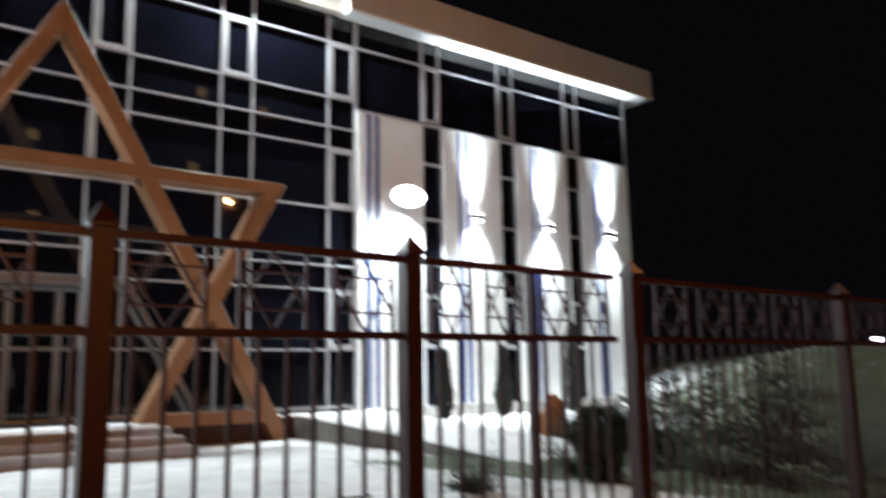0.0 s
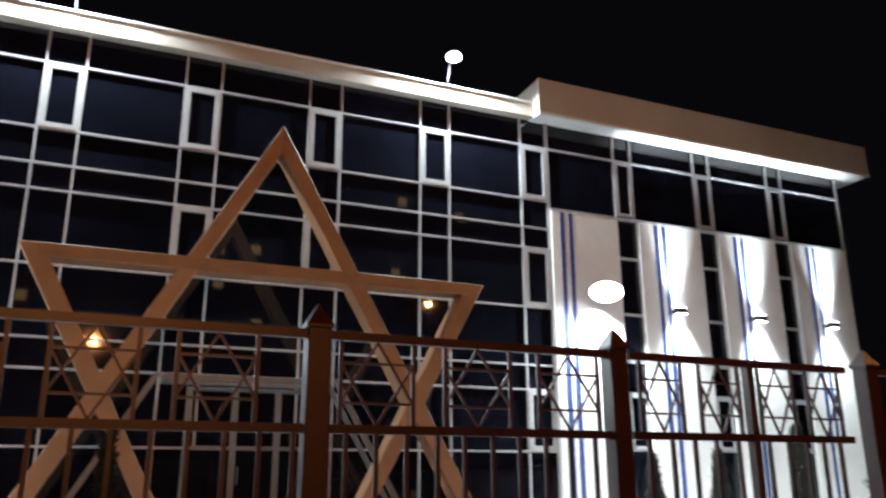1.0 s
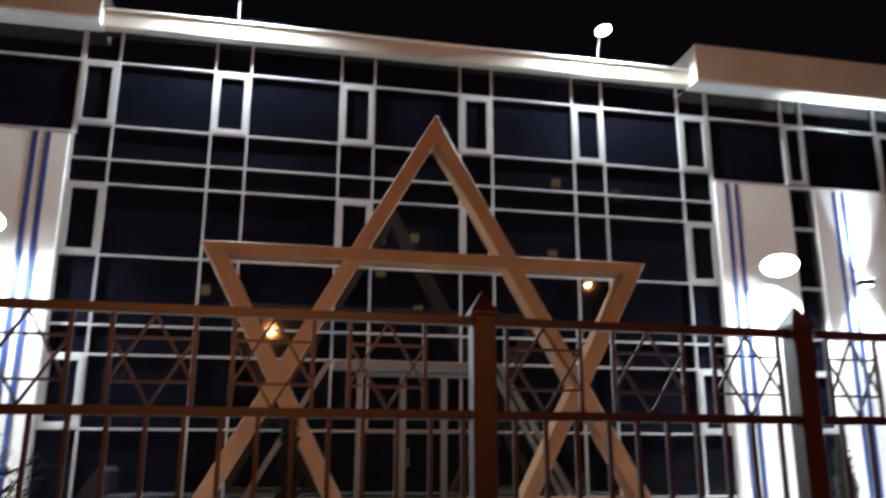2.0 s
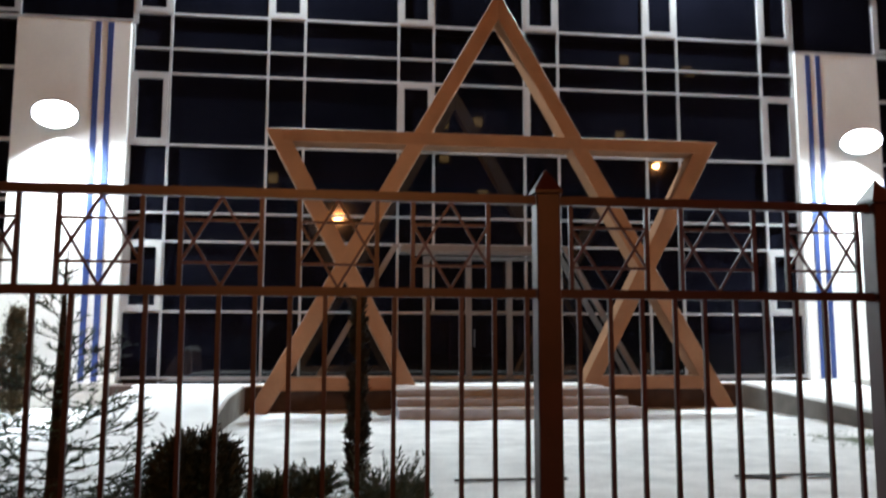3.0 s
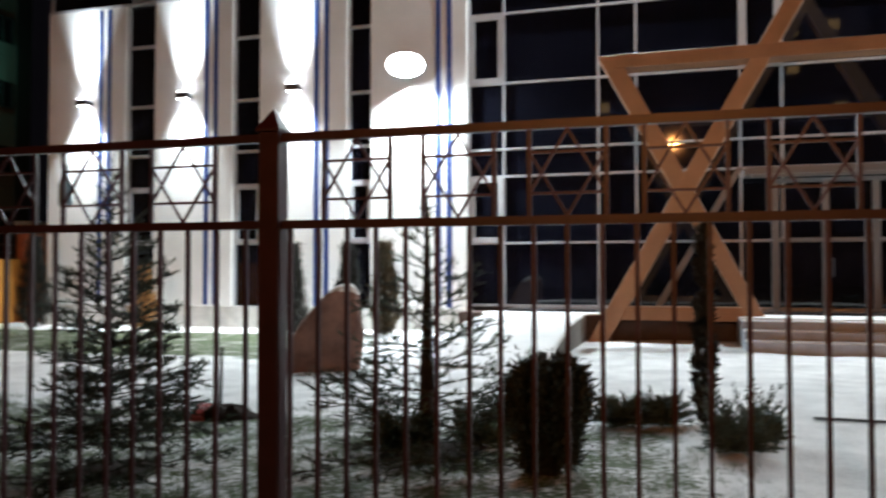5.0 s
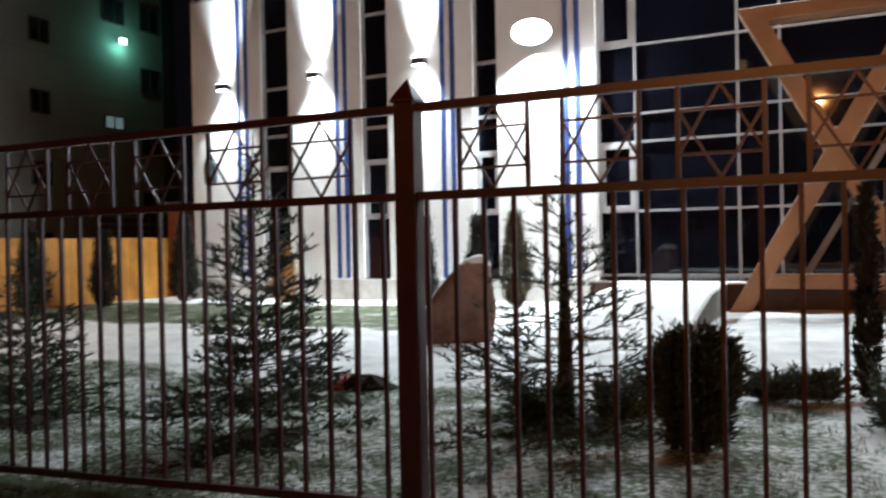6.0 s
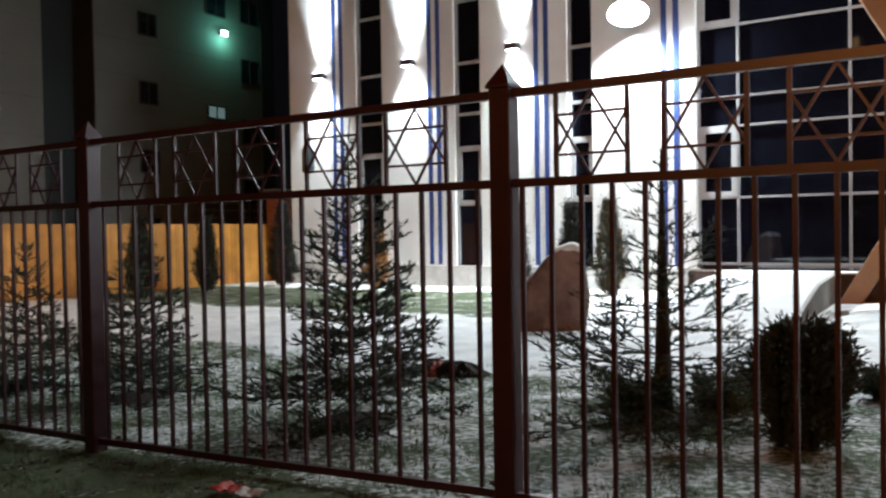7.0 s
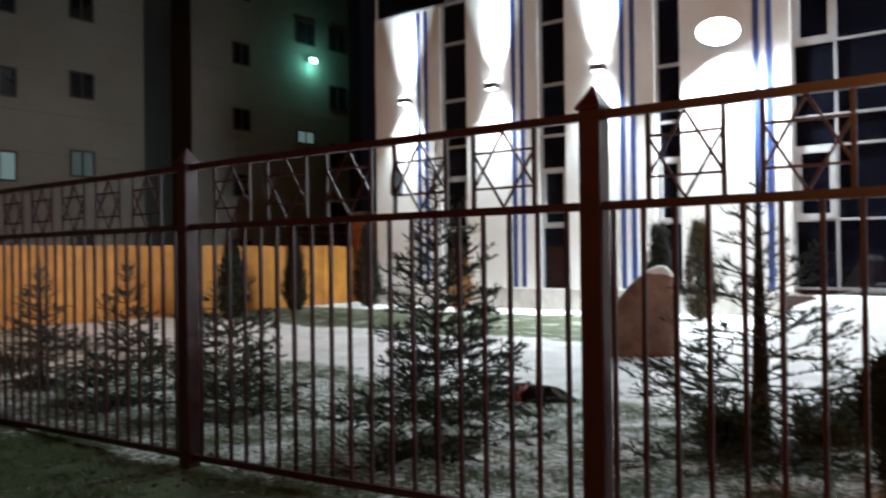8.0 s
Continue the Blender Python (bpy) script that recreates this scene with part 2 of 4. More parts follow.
def pane(x0, x1, z0, z1, parent, y=YF, mat=None):
    """One sheet of glass, with a tilt of its own of a fraction of a degree."""
    key = (round(x1 - x0, 3), round(z1 - z0, 3))
    if key not in pane_cache:
        bm = box(bmesh.new(), -key[0] / 2, key[0] / 2, 0, 0.03, -key[1] / 2, key[1] / 2)
        me = bpy.data.meshes.new("pane")
        bm.to_mesh(me)
        bm.free()
        me.materials.append(mat or GLASS)
        pane_cache[key] = me
    ob = new("pane", pane_cache[key])
    ob.parent = parent
    ob.location = Vector(((x0 + x1) / 2, y, (z0 + z1) / 2)) - origin_of(parent)
    ob.rotation_euler = (radians(random.uniform(-0.12, 0.12)), 0, radians(random.uniform(-0.12, 0.12)))
    return ob


def sash(x0, x1, z0, z1, parent, y=YF, w=0.13):
    """An opening window: a broad white frame with its own pane."""
    bm = bmesh.new()
    box(bm, x0, x1, y - 0.085, y - 0.004, z1 - w, z1)
    box(bm, x0, x1, y - 0.085, y - 0.004, z0, z0 + w)
    box(bm, x0, x0 + w, y - 0.085, y - 0.004, z0 + w, z1 - w)
    box(bm, x1 - w, x1, y - 0.085, y - 0.004, z0 + w, z1 - w)
    win = empty("window", ((x0 + x1) / 2, y, z0))
    win.location = Vector(win.location) - origin_of(parent)
    win.parent = parent
    part("frame", bm, FRAME, win, "broad white frame")
    pane(x0 + w, x1 - w, z0 + w, z1 - w, win, y - 0.03)


edges = [-5.66]
for c in PAIRS:
    edges += [c - 0.49, c + 0.49]
edges = sorted(set(round(e, 3) for e in edges if -5.6 < e < 12.9))
edges = [-5.69] + edges + [12.99]
SASHES = {(0, 7): 1, (1, 7): 1, (2, 7): 1, (3, 7): 1, (4, 7): 1, (5, 7): 1, (0, 4): 1, (2, 4): 1, (3, 4): 1, (5, 4): 1, (0, 1): 1, (5, 1): 1}
for i in range(len(edges) - 1):
    x0, x1 = edges[i], edges[i + 1]
    for j in range(len(LEVELS) - 1):
        z0, z1 = LEVELS[j], LEVELS[j + 1]
        mid = (x0 + x1) / 2
        k = [n for n, c in enumerate(PAIRS) if abs(c - mid) < 0.3]
        if k and (k[0], j) in SASHES:
            sash(x0 + 0.03, x1 - 0.03, z0 + 0.03, z1 - 0.03, hall)
        else:
            pane(x0, x1, z0, z1, hall)
for x in edges:
    block("mullion", x - 0.028, x + 0.028, YF - 0.075, YF - 0.001, 0.45, 13.0, FRAME, hall)
for z in LEVELS[:-1]:
    block("transom", -5.69, 12.99, YF - 0.070, YF - 0.002, z - 0.029, z + 0.029, FRAME, hall)

# entrance portal and doors
portal = empty("portal", (3.5, 20.5, 0.5))
portal.location = Vector(portal.location) - origin_of(hall)
portal.parent = hall
for y0, y1 in ((20.36, 20.48), (21.20, 21.30)):
    for s in (-1, 1):
        bm = prism(bmesh.new(), [(3.52 + s * 4.25, 0.5), (3.52 + s * 2.30, 3.93), (3.52 + s * 2.14, 3.93), (3.52 + s * 4.09, 0.5)], y0, y1)
        part("leg", bm, DULL, portal)
    block("beam", 1.46, 5.58, y0 + 0.004, y1 - 0.004, 3.76, 3.925, DULL, portal)
for x in (1.5, 5.54):
    block("tie", x - 0.09, x + 0.09, 20.48, 21.14, 3.74, 3.91, DULL, portal)
doors = empty("entrance_doors", (3.8, 21.2, 0.5))
doors.location = Vector(doors.location) - origin_of(hall)
doors.parent = hall
for x in (2.17, 3.31, 4.42, 5.55):
    block("door_post", x - 0.075, x + 0.075, 21.16, 21.33, 0.5, 3.62, DULL, doors)
for z in (2.15, 3.62):
    block("door_head", 2.095, 5.625, 21.165, 21.325, z, z + 0.10, DULL, doors)
for x0, x1 in ((2.245, 3.235), (3.385, 4.345), (4.495, 5.475)):
    pane(x0, x1, 0.55, 2.15, doors, 21.24)
bm = bmesh.new()
tube(bm, (3.45, 21.12, 1.3), (3.45, 21.12, 1.75), 0.018, 0.018)
for z in (1.34, 1.71):
    tube(bm, (3.45, 21.12, z), (3.45, 21.25, z), 0.012, 0.012, 6)
part("door_handle", bm, METAL, doors, "steel pull handle")

# wings: white pilasters, blue stripes, window strips, the glazed top band, plinth and canopy
LEFT = ([(-19.95, -16.95), (-15.88, -13.10), (-12.18, -9.33), (-8.60, -5.73)], [-17.74, -13.84, -10.14, -6.40])
RIGHT = ([(13.03, 15.62), (16.48, 19.14), (19.95, 22.65), (23.45, 26.25)], [13.58, 17.35, 20.85, 24.35])
STRIPZ = [0.40, 2.28, 4.03, 5.06, 6.63, 8.55, 9.86]
for piers, stripes in (LEFT, RIGHT):
    for x0, x1 in piers:
        block("pilaster", x0, x1, 21.235, 21.95, 0.38, 9.88, PANEL, hall, 0.012)
    for s in stripes:
        for dx in (-0.16, 0.16):
            block("stripe", s + dx - 0.075, s + dx + 0.075, 21.22, 21.233, 0.42, 9.84, BLUE, hall)
    for (a, b), (c, d) in zip(piers, piers[1:]):
        for j in range(len(STRIPZ) - 1):
            if j in (1,):
                sash(b + 0.08, c - 0.04, STRIPZ[j] + 0.03, STRIPZ[j + 1] - 0.03, hall, YF, 0.09)
            else:
                pane(b, c, STRIPZ[j], STRIPZ[j + 1], hall)
        for z in STRIPZ[1:-1]:
            block("transom", b, c, YF - 0.07, YF - 0.002, z - 0.045, z + 0.045, FRAME, hall)
        block("jamb", b, b + 0.07, YF - 0.09, YF - 0.001, 0.38, 9.88, FRAME, hall)
    w0, w1 = piers[0][0], piers[-1][1]
    block("plinth", w0 - 0.06, w1 + 0.06, 21.10, 21.95, -0.7, 0.38, PLINTH, hall, 0.01)
    cuts = [w0]
    for (a, b), (c, d) in zip(piers, piers[1:]):
        cuts += [(b + c) / 2 - 0.36, (b + c) / 2 + 0.36]
    cuts.append(w1 + 0.1)
    for i in range(len(cuts) - 1):
        narrow = cuts[i + 1] - cuts[i] < 1
        pane(cuts[i], cuts[i + 1], 12.07, 12.97, hall)
        if narrow:
            sash(cuts[i] + 0.02, cuts[i + 1] - 0.02, 10.05, 12.04, hall, YF, 0.10)
        else:
            pane(cuts[i], cuts[i + 1], 9.88, 12.07, hall)
    for x in cuts:
        block("mullion", x - 0.035, x + 0.035, YF - 0.075, YF - 0.001, 9.90, 12.96, FRAME, hall)
    block("transom", w0, w1 + 0.1, YF - 0.07, YF - 0.002, 12.035, 12.105, FRAME, hall)
    block("ledge", w0, w1 + 0.06, 21.225, YF, 9.885, 9.95, FRAME, hall)
for x0, x1 in ((-20.8, -5.2), (12.38, 27.5)):
    can = empty("canopy", ((x0 + x1) / 2, 21, 12.97))
    can.location = Vector(can.location) - origin_of(hall)
    can.parent = hall
    block("fascia", x0, x1, 20.65, 20.77, 12.98, 14.25, FASCIA, can, 0.01)
    block("soffit", x0 + 0.02, x1 - 0.02, 20.77, 22.4, 12.98, 13.08, SOFFIT, can)
    block("top", x0 + 0.02, x1 - 0.02, 20.77, 30, 14.07, 14.23, FASCIA, can)
    block("end_board", x0, x0 + 0.12, 20.77, 30, 13.10, 14.07, FASCIA, can)
    block("end_board", x1 - 0.12, x1, 20.77, 30, 13.10, 14.07, FASCIA, can)
    block("drip_edge", x0, x1, 20.62, 20.65, 12.96, 13.05, SOFFIT, can)
block("parapet", -5.2, 12.38, 21.08, 21.75, 13.02, 13.50, FASCIA, hall, 0.01)
block("coping", -5.2, 12.38, 21.02, 21.80, 13.50, 13.56, SOFFIT, hall, 0.008)
block("planter_edge", -5.69, -4.46, 20.2, 21.09, -0.5, 0.36, DARKBOARD, hall)
block("roof", -19.5, 26.4, 21.8, 38, 13.0, 13.4, CONCRETE, hall)


# ---- lamps on the building ----
def wall_lamp(x, z, watts):
    lampset = tagged(empty("wall_lamp", (x, 21.23, z)), "dark bar-shaped wall lamp shining up and down the pilaster", "lamp", "pilaster lamps")
    bm = box(bmesh.new(), x - 0.20, x + 0.20, 20.86, 21.06, z - 0.10, z + 0.10)
    part("housing", soften(bm, 0.012, 1), METAL, lampset)
    for dx in (-0.12, 0.12):
        bm = box(bmesh.new(), x + dx - 0.03, x + dx + 0.03, 21.055, 21.233, z - 0.05, z + 0.05)
        part("bracket", bm, METAL, lampset)
    for s in (-1, 1):
        bm = box(bmesh.new(), x - 0.17, x + 0.17, 20.88, 21.04, z + s * 0.108 - 0.006, z + s * 0.108 + 0.006)
        part("lens", bm, LENS_COLD, lampset, "bright cold white lens")
        d = bpy.data.lights.new("up_light" if s > 0 else "down_light", "AREA")
        d.shape, d.size, d.size_y = "ELLIPSE", 0.46, 0.16
        d.spread, d.energy, d.color = radians(46 if s > 0 else 78), watts * (1.0 if s > 0 else 1.5), COLD
        new(d.name, d).matrix_world = look((x, 20.95, z + s * 0.13), (x, 21.40, z + s * 4))


def floodlight(at, aim, watts, stem, label, cone=150, wide=0.52, flat=1.0):
    """A round or oval floodlight on a short bent arm."""
    at, aim = Vector(at), Vector(aim)
    ob = tagged(empty("floodlight", at), label, "lamp", "floodlights")
    way = (aim - at).normalized()
    m = Matrix.Translation(at) @ way.to_track_quat("Z", "Y").to_matrix().to_4x4() @ Matrix.Diagonal((1.0, flat, 1, 1))
    bm = bmesh.new()
    bmesh.ops.create_cone(bm, cap_ends=True, segments=28, radius1=wide * 0.42, radius2=wide * 0.5, depth=0.12, matrix=m @ Matrix.Translation((0, 0, -0.06)))
    part("housing", bm, METAL, ob)
    bm = bmesh.new()
    bmesh.ops.create_cone(bm, cap_ends=True, segments=28, radius1=wide * 0.46, radius2=wide * 0.46, depth=0.012, matrix=m @ Matrix.Translation((0, 0, 0.008)))
    part("lens", bm, LENS_COLD, ob, "glaring cold white lens")
    bm = bmesh.new()
    pts = [at - way * 0.12] + [Vector(p) for p in stem]
    for p, q in zip(pts, pts[1:]):
        tube(bm, p, q, 0.022, 0.022, 8)
    part("arm", bm, METAL, ob)
    lamp("flood_beam", "SPOT", at + way * 0.05, aim, watts, COLD, cone, 0.35, 0.12)


for x in (-18.36, -14.66, -10.93, 17.75, 21.25, 24.75):
    wall_lamp(x, 6.82, 105)
for x in (-7.35, 14.62):
    # head far over real size: its width and oval shape imitate glare
    floodlight((x, 20.72, 7.15), (x + (6 if x < 0 else -6), 9.0, -2), 2700, [(x, 21.0, 7.0), (x, 21.24, 7.0)], "cold floodlight on a pilaster facing the courtyard, head enlarged to the oval of its glare", 158, 1.15, 0.68)
    # added spot with no fixture, draws the dome of floodlight spill on the pilaster
    lamp("down_light", "SPOT", (x, 20.84, 6.86), (x, 20.87, 3), 5200, COLD, 122, 0.85, 0.08)
for x in (-1.62, 9.35):
    floodlight((x, 20.70, 14.38), (x, 17.2, -1), 5400, [(x, 21.05, 14.25), (x, 21.3, 13.56)], "cold floodlight on a bent arm over the parapet", 165)


# ---- street lamps behind the camera and to the side ----
def street_lamp(x, y, z, towards, watts, colour, aim, cone=165, blend=0.5):
    ob = tagged(empty("street_lamp", (x, y, 0)), "tall grey street lamp with a warm sodium head", "street lamp", "street lamps")
    back = (Vector((x, y, 0)) - Vector((*towards, 0))).normalized()
    foot = Vector((x, y, height(x, y) - 0.2)) + back * 1.4
    bm = bmesh.new()
    tube(bm, foot, (foot.x, foot.y, z - 0.3), 0.09, 0.055, 12)
    part("pole", bm, METAL, ob, smooth=True)
    bm = tube(bmesh.new(), (foot.x, foot.y, z - 0.32), (x, y, z + 0.08), 0.035, 0.03, 8)
    part("arm", bm, METAL, ob)
    bm = box(bmesh.new(), x - 0.16, x + 0.16, y - 0.32, y + 0.32, z + 0.02, z + 0.16)
    part("head", soften(bm, 0.05, 2), METAL, ob)
    bm = bmesh.new()
    bmesh.ops.create_uvsphere(bm, u_segments=12, v_segments=6, radius=0.14, matrix=Matrix.Translation((x, y, z)) @ Matrix.Diagonal((1, 1.6, 0.6, 1)))
    part("lens", bm, LENS_WARM, ob, "glowing orange lens")
    lamp("sodium_light", "SPOT", (x, y, z - 0.12), aim, watts, colour, cone, blend, 0.15)


street_lamp(-0.7, -29.0, 12.55, (-0.5, 0), 17000, WARM, (3.3, 17.5, 9.6), 48, 1.0)
street_lamp(17.8, -0.5, 11.6, (14, 8), 1400, WARM, (8, 17, 5))
street_lamp(-15.0, -4.0, 9.0, (-16, 6), 3300, WARM, (-20, 12, 0), 88, 0.9)


# unseen street behind the camera, added to darken glass reflections and warm bounce
bm = bmesh.new()
for i in range(61):
    x = -60 + i * 2.0
    row = [bm.verts.new((x, y, height(x, y) + h)) for y, h in ((-18, 0.03), (-10, 0.09), (-3.2, 0.05), (-3.0, -0.15))]
    if i:
        for j in range(3):
            bm.faces.new((last[j], row[j], row[j + 1], last[j + 1]))
    last = row
tagged(part("road", bm, ASPHALT), "unseen dark asphalt street, added to darken reflections and bounce", "road", kind="structure")


# ---- terrace, steps and ramps ----
def terrace():
    ob = tagged(empty("terrace", (CX, 19, 0)), "raised snow-covered terrace with a dark brown front", "terrace", kind="structure")
    block("slab", -4.4, 11.8, 17.80, 21.33, -0.5, 0.46, DARKBOARD, ob)
    bm = box(bmesh.new(), -4.45, 11.85, 17.77, 18.22, 0.464, 0.505)
    part("snow_cover", soften(bm, 0.015), SNOW, ob, "trodden white snow")
    block("paving", -4.4, 11.8, 18.20, 21.34, 0.463, 0.472, WETSTONE, ob, 0, "dark wet polished paving")
    for s in range(3):
        x0, x1, y0, z1 = 1.05, 5.84 - 0.09 * s, 15.30 + 0.54 * s, 0.155 * (s + 1)
        block("step", x0, x1, y0, 17.80, -0.3 if s == 0 else 0.155 * s, z1, STEP, ob, 0.008)
        bm = box(bmesh.new(), x0 + 0.01, x1 - 0.01, y0 + 0.008, y0 + 0.53, z1 - 0.004, z1 + 0.010)
        part("snow_cover", soften(bm, 0.003, 1), SNOW, ob)
    block("landing", 1.05, 5.60, 16.92, 17.80, 0.468, 0.50, SNOW, ob)


terrace()


def ramp(x0, x1, profile, name_label):
    """A ramp beside the terrace: concrete cheek walls, snow on the slope. profile: y and z of its top."""
    ob = tagged(empty("ramp", ((x0 + x1) / 2, profile[0][0], 0)), name_label, "ramp", kind="structure")

    def side(xa, xb, lift, mat, name, low):
        bm = bmesh.new()
        top = [(y, z + lift) for y, z in profile]
        bottom = [(profile[-1][0], low), (profile[0][0], low)]
        loop = top + bottom
        a = [bm.verts.new((xa, y, z)) for y, z in loop]
        b = [bm.verts.new((xb, y, z)) for y, z in loop]
        bm.faces.new(a), bm.faces.new(b[::-1])
        for i in range(len(a)):
            j = (i + 1) % len(a)
            bm.faces.new((a[j], a[i], b[i], b[j]))
        bmesh.ops.recalc_face_normals(bm, faces=bm.faces)
        part(name, bm, mat, ob)

    side(x0, x1, 0.0, CONCRETE, "body", -0.6)
    bm = bmesh.new()
    rows = [[bm.verts.new((x, y - 0.01, z + dz)) for x, dz in ((x0 - 0.02, 0.0), (x0 + 0.02, 0.045), (x1 - 0.02, 0.045), (x1 + 0.02, 0.0))] for y, z in profile]
    for a, b in zip(rows, rows[1:]):
        for j in range(3):
            bm.faces.new((a[j], a[j + 1], b[j + 1], b[j]))
    bm.faces.new(rows[0][::-1])
    bmesh.ops.recalc_face_normals(bm, faces=bm.faces)
    part("snow_cover", bm, SNOW, ob, "smooth white snow")


ramp(-4.2, -2.1, [(12.3, -0.14), (13.4, 0.12), (15.3, 0.40), (17.77, 0.475)], "short snow-covered ramp with a grey concrete cheek")


def snow_bank(x0, x1, profile):
    """Snow piled against the ramp's outer side, sloping down to the lawn."""
    bm = bmesh.new()
    rows = []
    for i in range(25):
        f = i / 24 * (len(profile) - 1)
        k = min(int(f), len(profile) - 2)
        y = profile[k][0] + (profile[k + 1][0] - profile[k][0]) * (f - k)
        z = profile[k][1] + (profile[k + 1][1] - profile[k][1]) * (f - k)
        row = []
        for j in range(12):
            u = j / 11
            x = x0 + (x1 - x0) * u
            foot = height(x1, y) - 0.06
            row.append(bm.verts.new((x, y, foot + (z + 0.025 - foot) * (1 - step01(u)) + 0.02 * noise.noise((x * 2, y * 2, 4)) * min(1, j))))
        rows.append(row)
    for a, b in zip(rows, rows[1:]):
        for j in range(11):
            bm.faces.new((a[j], a[j + 1], b[j + 1], b[j]))
    bmesh.ops.recalc_face_normals(bm, faces=bm.faces)
    tagged(part("snow_bank", bm, SNOW, None, "", True), "smooth bank of snow beside the ramp", "snow", kind="structure")


snow_bank(-4.10, -4.75, [(12.3, -0.18), (13.4, 0.12), (15.3, 0.40), (17.77, 0.475), (18.3, 0.44)])
ramp(9.1, 11.6, [(9.6, -0.05), (12.6, 0.20), (15.6, 0.36), (17.77, 0.49)], "long snow-covered ramp with a grey concrete cheek")


# ---- the star ----
def star_sculpture():
    ob = tagged(empty("star_sculpture", (3.45, 17.8, 0)), "huge six-pointed star of painted box beams standing over the steps", "sculpture")
    y0, y1, w = 17.49, 18.02, 0.36
    ax, az = 3.44, 9.57
    for s in (-1, 1):
        foot = ax + s * 5.47
        bm = prism(bmesh.new(), [(ax, az), (foot, -0.12), (foot - s * (w + 0.06), -0.12), (ax, az - 0.70)], y0, y1)
        part("upright_beam", soften(bm, 0.012, 1), STARPAINT, ob)
        tip = ax + s * 5.23
        low = ax + s * 2.18
        bm = prism(bmesh.new(), [(tip, 6.12), (low, 0.40), (low - s * w, 0.40), (tip - s * (w + 0.20), 5.90), (tip - s * 0.55, 6.118)], y0 + 0.006, y1 - 0.006)
        part("hanging_beam", soften(bm, 0.010, 1), STARPAINT, ob)
        xa, xb = sorted((ax + s * 4.98, ax + s * 2.00))
        block("base_bar", xa, xb, y0 + 0.012, y1 - 0.012, 0.385, 0.675, STARPAINT, ob, 0.010)
    block("cross_bar", ax - 4.85, ax + 4.85, y0 - 0.006, y1 + 0.006, 5.835, 6.126, STARPAINT, ob, 0.010)
    return ob


star_sculpture()


# ---- fence ----
FY = 3.90
FSLOPE = 0.014
fence_line = lambda x: FY + FSLOPE * x
TOP, MID = 2.165, 1.69


def fence_post(x, base, wide=0.12, tip=2.33):
    y = fence_line(x)
    ob = tagged(empty("fence_post", (x, y, base)), "square red-brown steel fence post with a pyramid cap", "fence post", "fence posts")
    h = wide / 2
    part("shaft", soften(box(bmesh.new(), x - h, x + h, y - h, y + h, base - 0.2, tip - 0.135), 0.006, 1), RUST, ob)
    bm = bmesh.new()
    e = h + 0.012
    r = [bm.verts.new((x + a * e, y + b * e, tip - 0.135)) for a, b in ((-1, -1), (1, -1), (1, 1), (-1, 1))]
    q = [bm.verts.new((x + a * e, y + b * e, tip - 0.12)) for a, b in ((-1, -1), (1, -1), (1, 1), (-1, 1))]
    t = bm.verts.new((x, y, tip))
    bm.faces.new(r[::-1])
    for i in range(4):
        bm.faces.new((r[i], r[(i + 1) % 4], q[(i + 1) % 4], q[i]))
        bm.faces.new((q[i], q[(i + 1) % 4], t))
    part("cap", bm, RUST, ob, "pointed sheet-metal cap")
    return ob


def star_panel(x0, x1, parent):
    """A six-pointed star of thin bars between the two upper rails, framed by two uprights."""
    y = fence_line((x0 + x1) / 2)
    mid = (x0 + x1) / 2
    zt, zb = TOP - 0.025, MID + 0.022
    za, zc = zb + 0.26 * (zt - zb), zb + 0.74 * (zt - zb)
    for x in (x0, x1):
        part("upright", bar(bmesh.new(), (x, y, zb), (x, y, zt), 0.021), RUST, parent)
    star = empty("star_ornament", (mid, y, (zt + zb) / 2))
    star.location = Vector(star.location) - origin_of(parent)
    star.parent = parent
    for p, q in (((x0, za), (x1, za)), ((x0, za), (mid, zt)), ((x1, za), (mid, zt)), ((x0, zc), (x1, zc)), ((x0, zc), (mid, zb)), ((x1, zc), (mid, zb))):
        yy = y + random.uniform(-0.004, 0.004)
        part("star_bar", bar(bmesh.new(), (p[0], yy, p[1]), (q[0], yy, q[1]), 0.013), RUST, star)


def fence_panel(xa, xb, za, zb, pickets, stars, inset, edge=0.165, name="steel_fence", label="red-brown steel fence panel with pickets and a row of stars"):
    """A panel between two posts. za, zb: the bottom rail's height at its ends."""
    x0, x1 = xa + 0.06, xb - 0.06
    ob = tagged(empty(name, ((xa + xb) / 2, fence_line((xa + xb) / 2), (za + zb) / 2)), label, "fence" if name == "steel_fence" else "gate", "fence sections" if name == "steel_fence" else "gates")
    f = fence_line
    part("top_rail", bar(bmesh.new(), (x0, f(x0), TOP), (x1, f(x1), TOP), 0.045, 0.045), RUST, ob)
    part("middle_rail", bar(bmesh.new(), (x0, f(x0), MID), (x1, f(x1), MID), 0.045, 0.045), RUST, ob)
    part("bottom_rail", bar(bmesh.new(), (x0, f(x0), za), (x1, f(x1), zb), 0.045, 0.045), RUST, ob)
    for i in range(1, pickets + 1):
        k = (edge + (xb - xa - 2 * edge) * (i - 1) / (pickets - 1)) / (xb - xa)
        x = xa + (xb - xa) * k + random.uniform(-0.004, 0.004)
        low = za + (zb - za) * k
        part("picket", bar(bmesh.new(), (x, f(x), low + 0.02), (x + random.uniform(-0.004, 0.004), f(x), MID - 0.02), 0.022), RUST, ob)
    period = (xb - xa - 2 * inset) / (stars - 0.32)
    for i in range(stars):
        s0 = xa + inset + i * period
        star_panel(s0, s0 + period * 0.68, ob)
    return ob


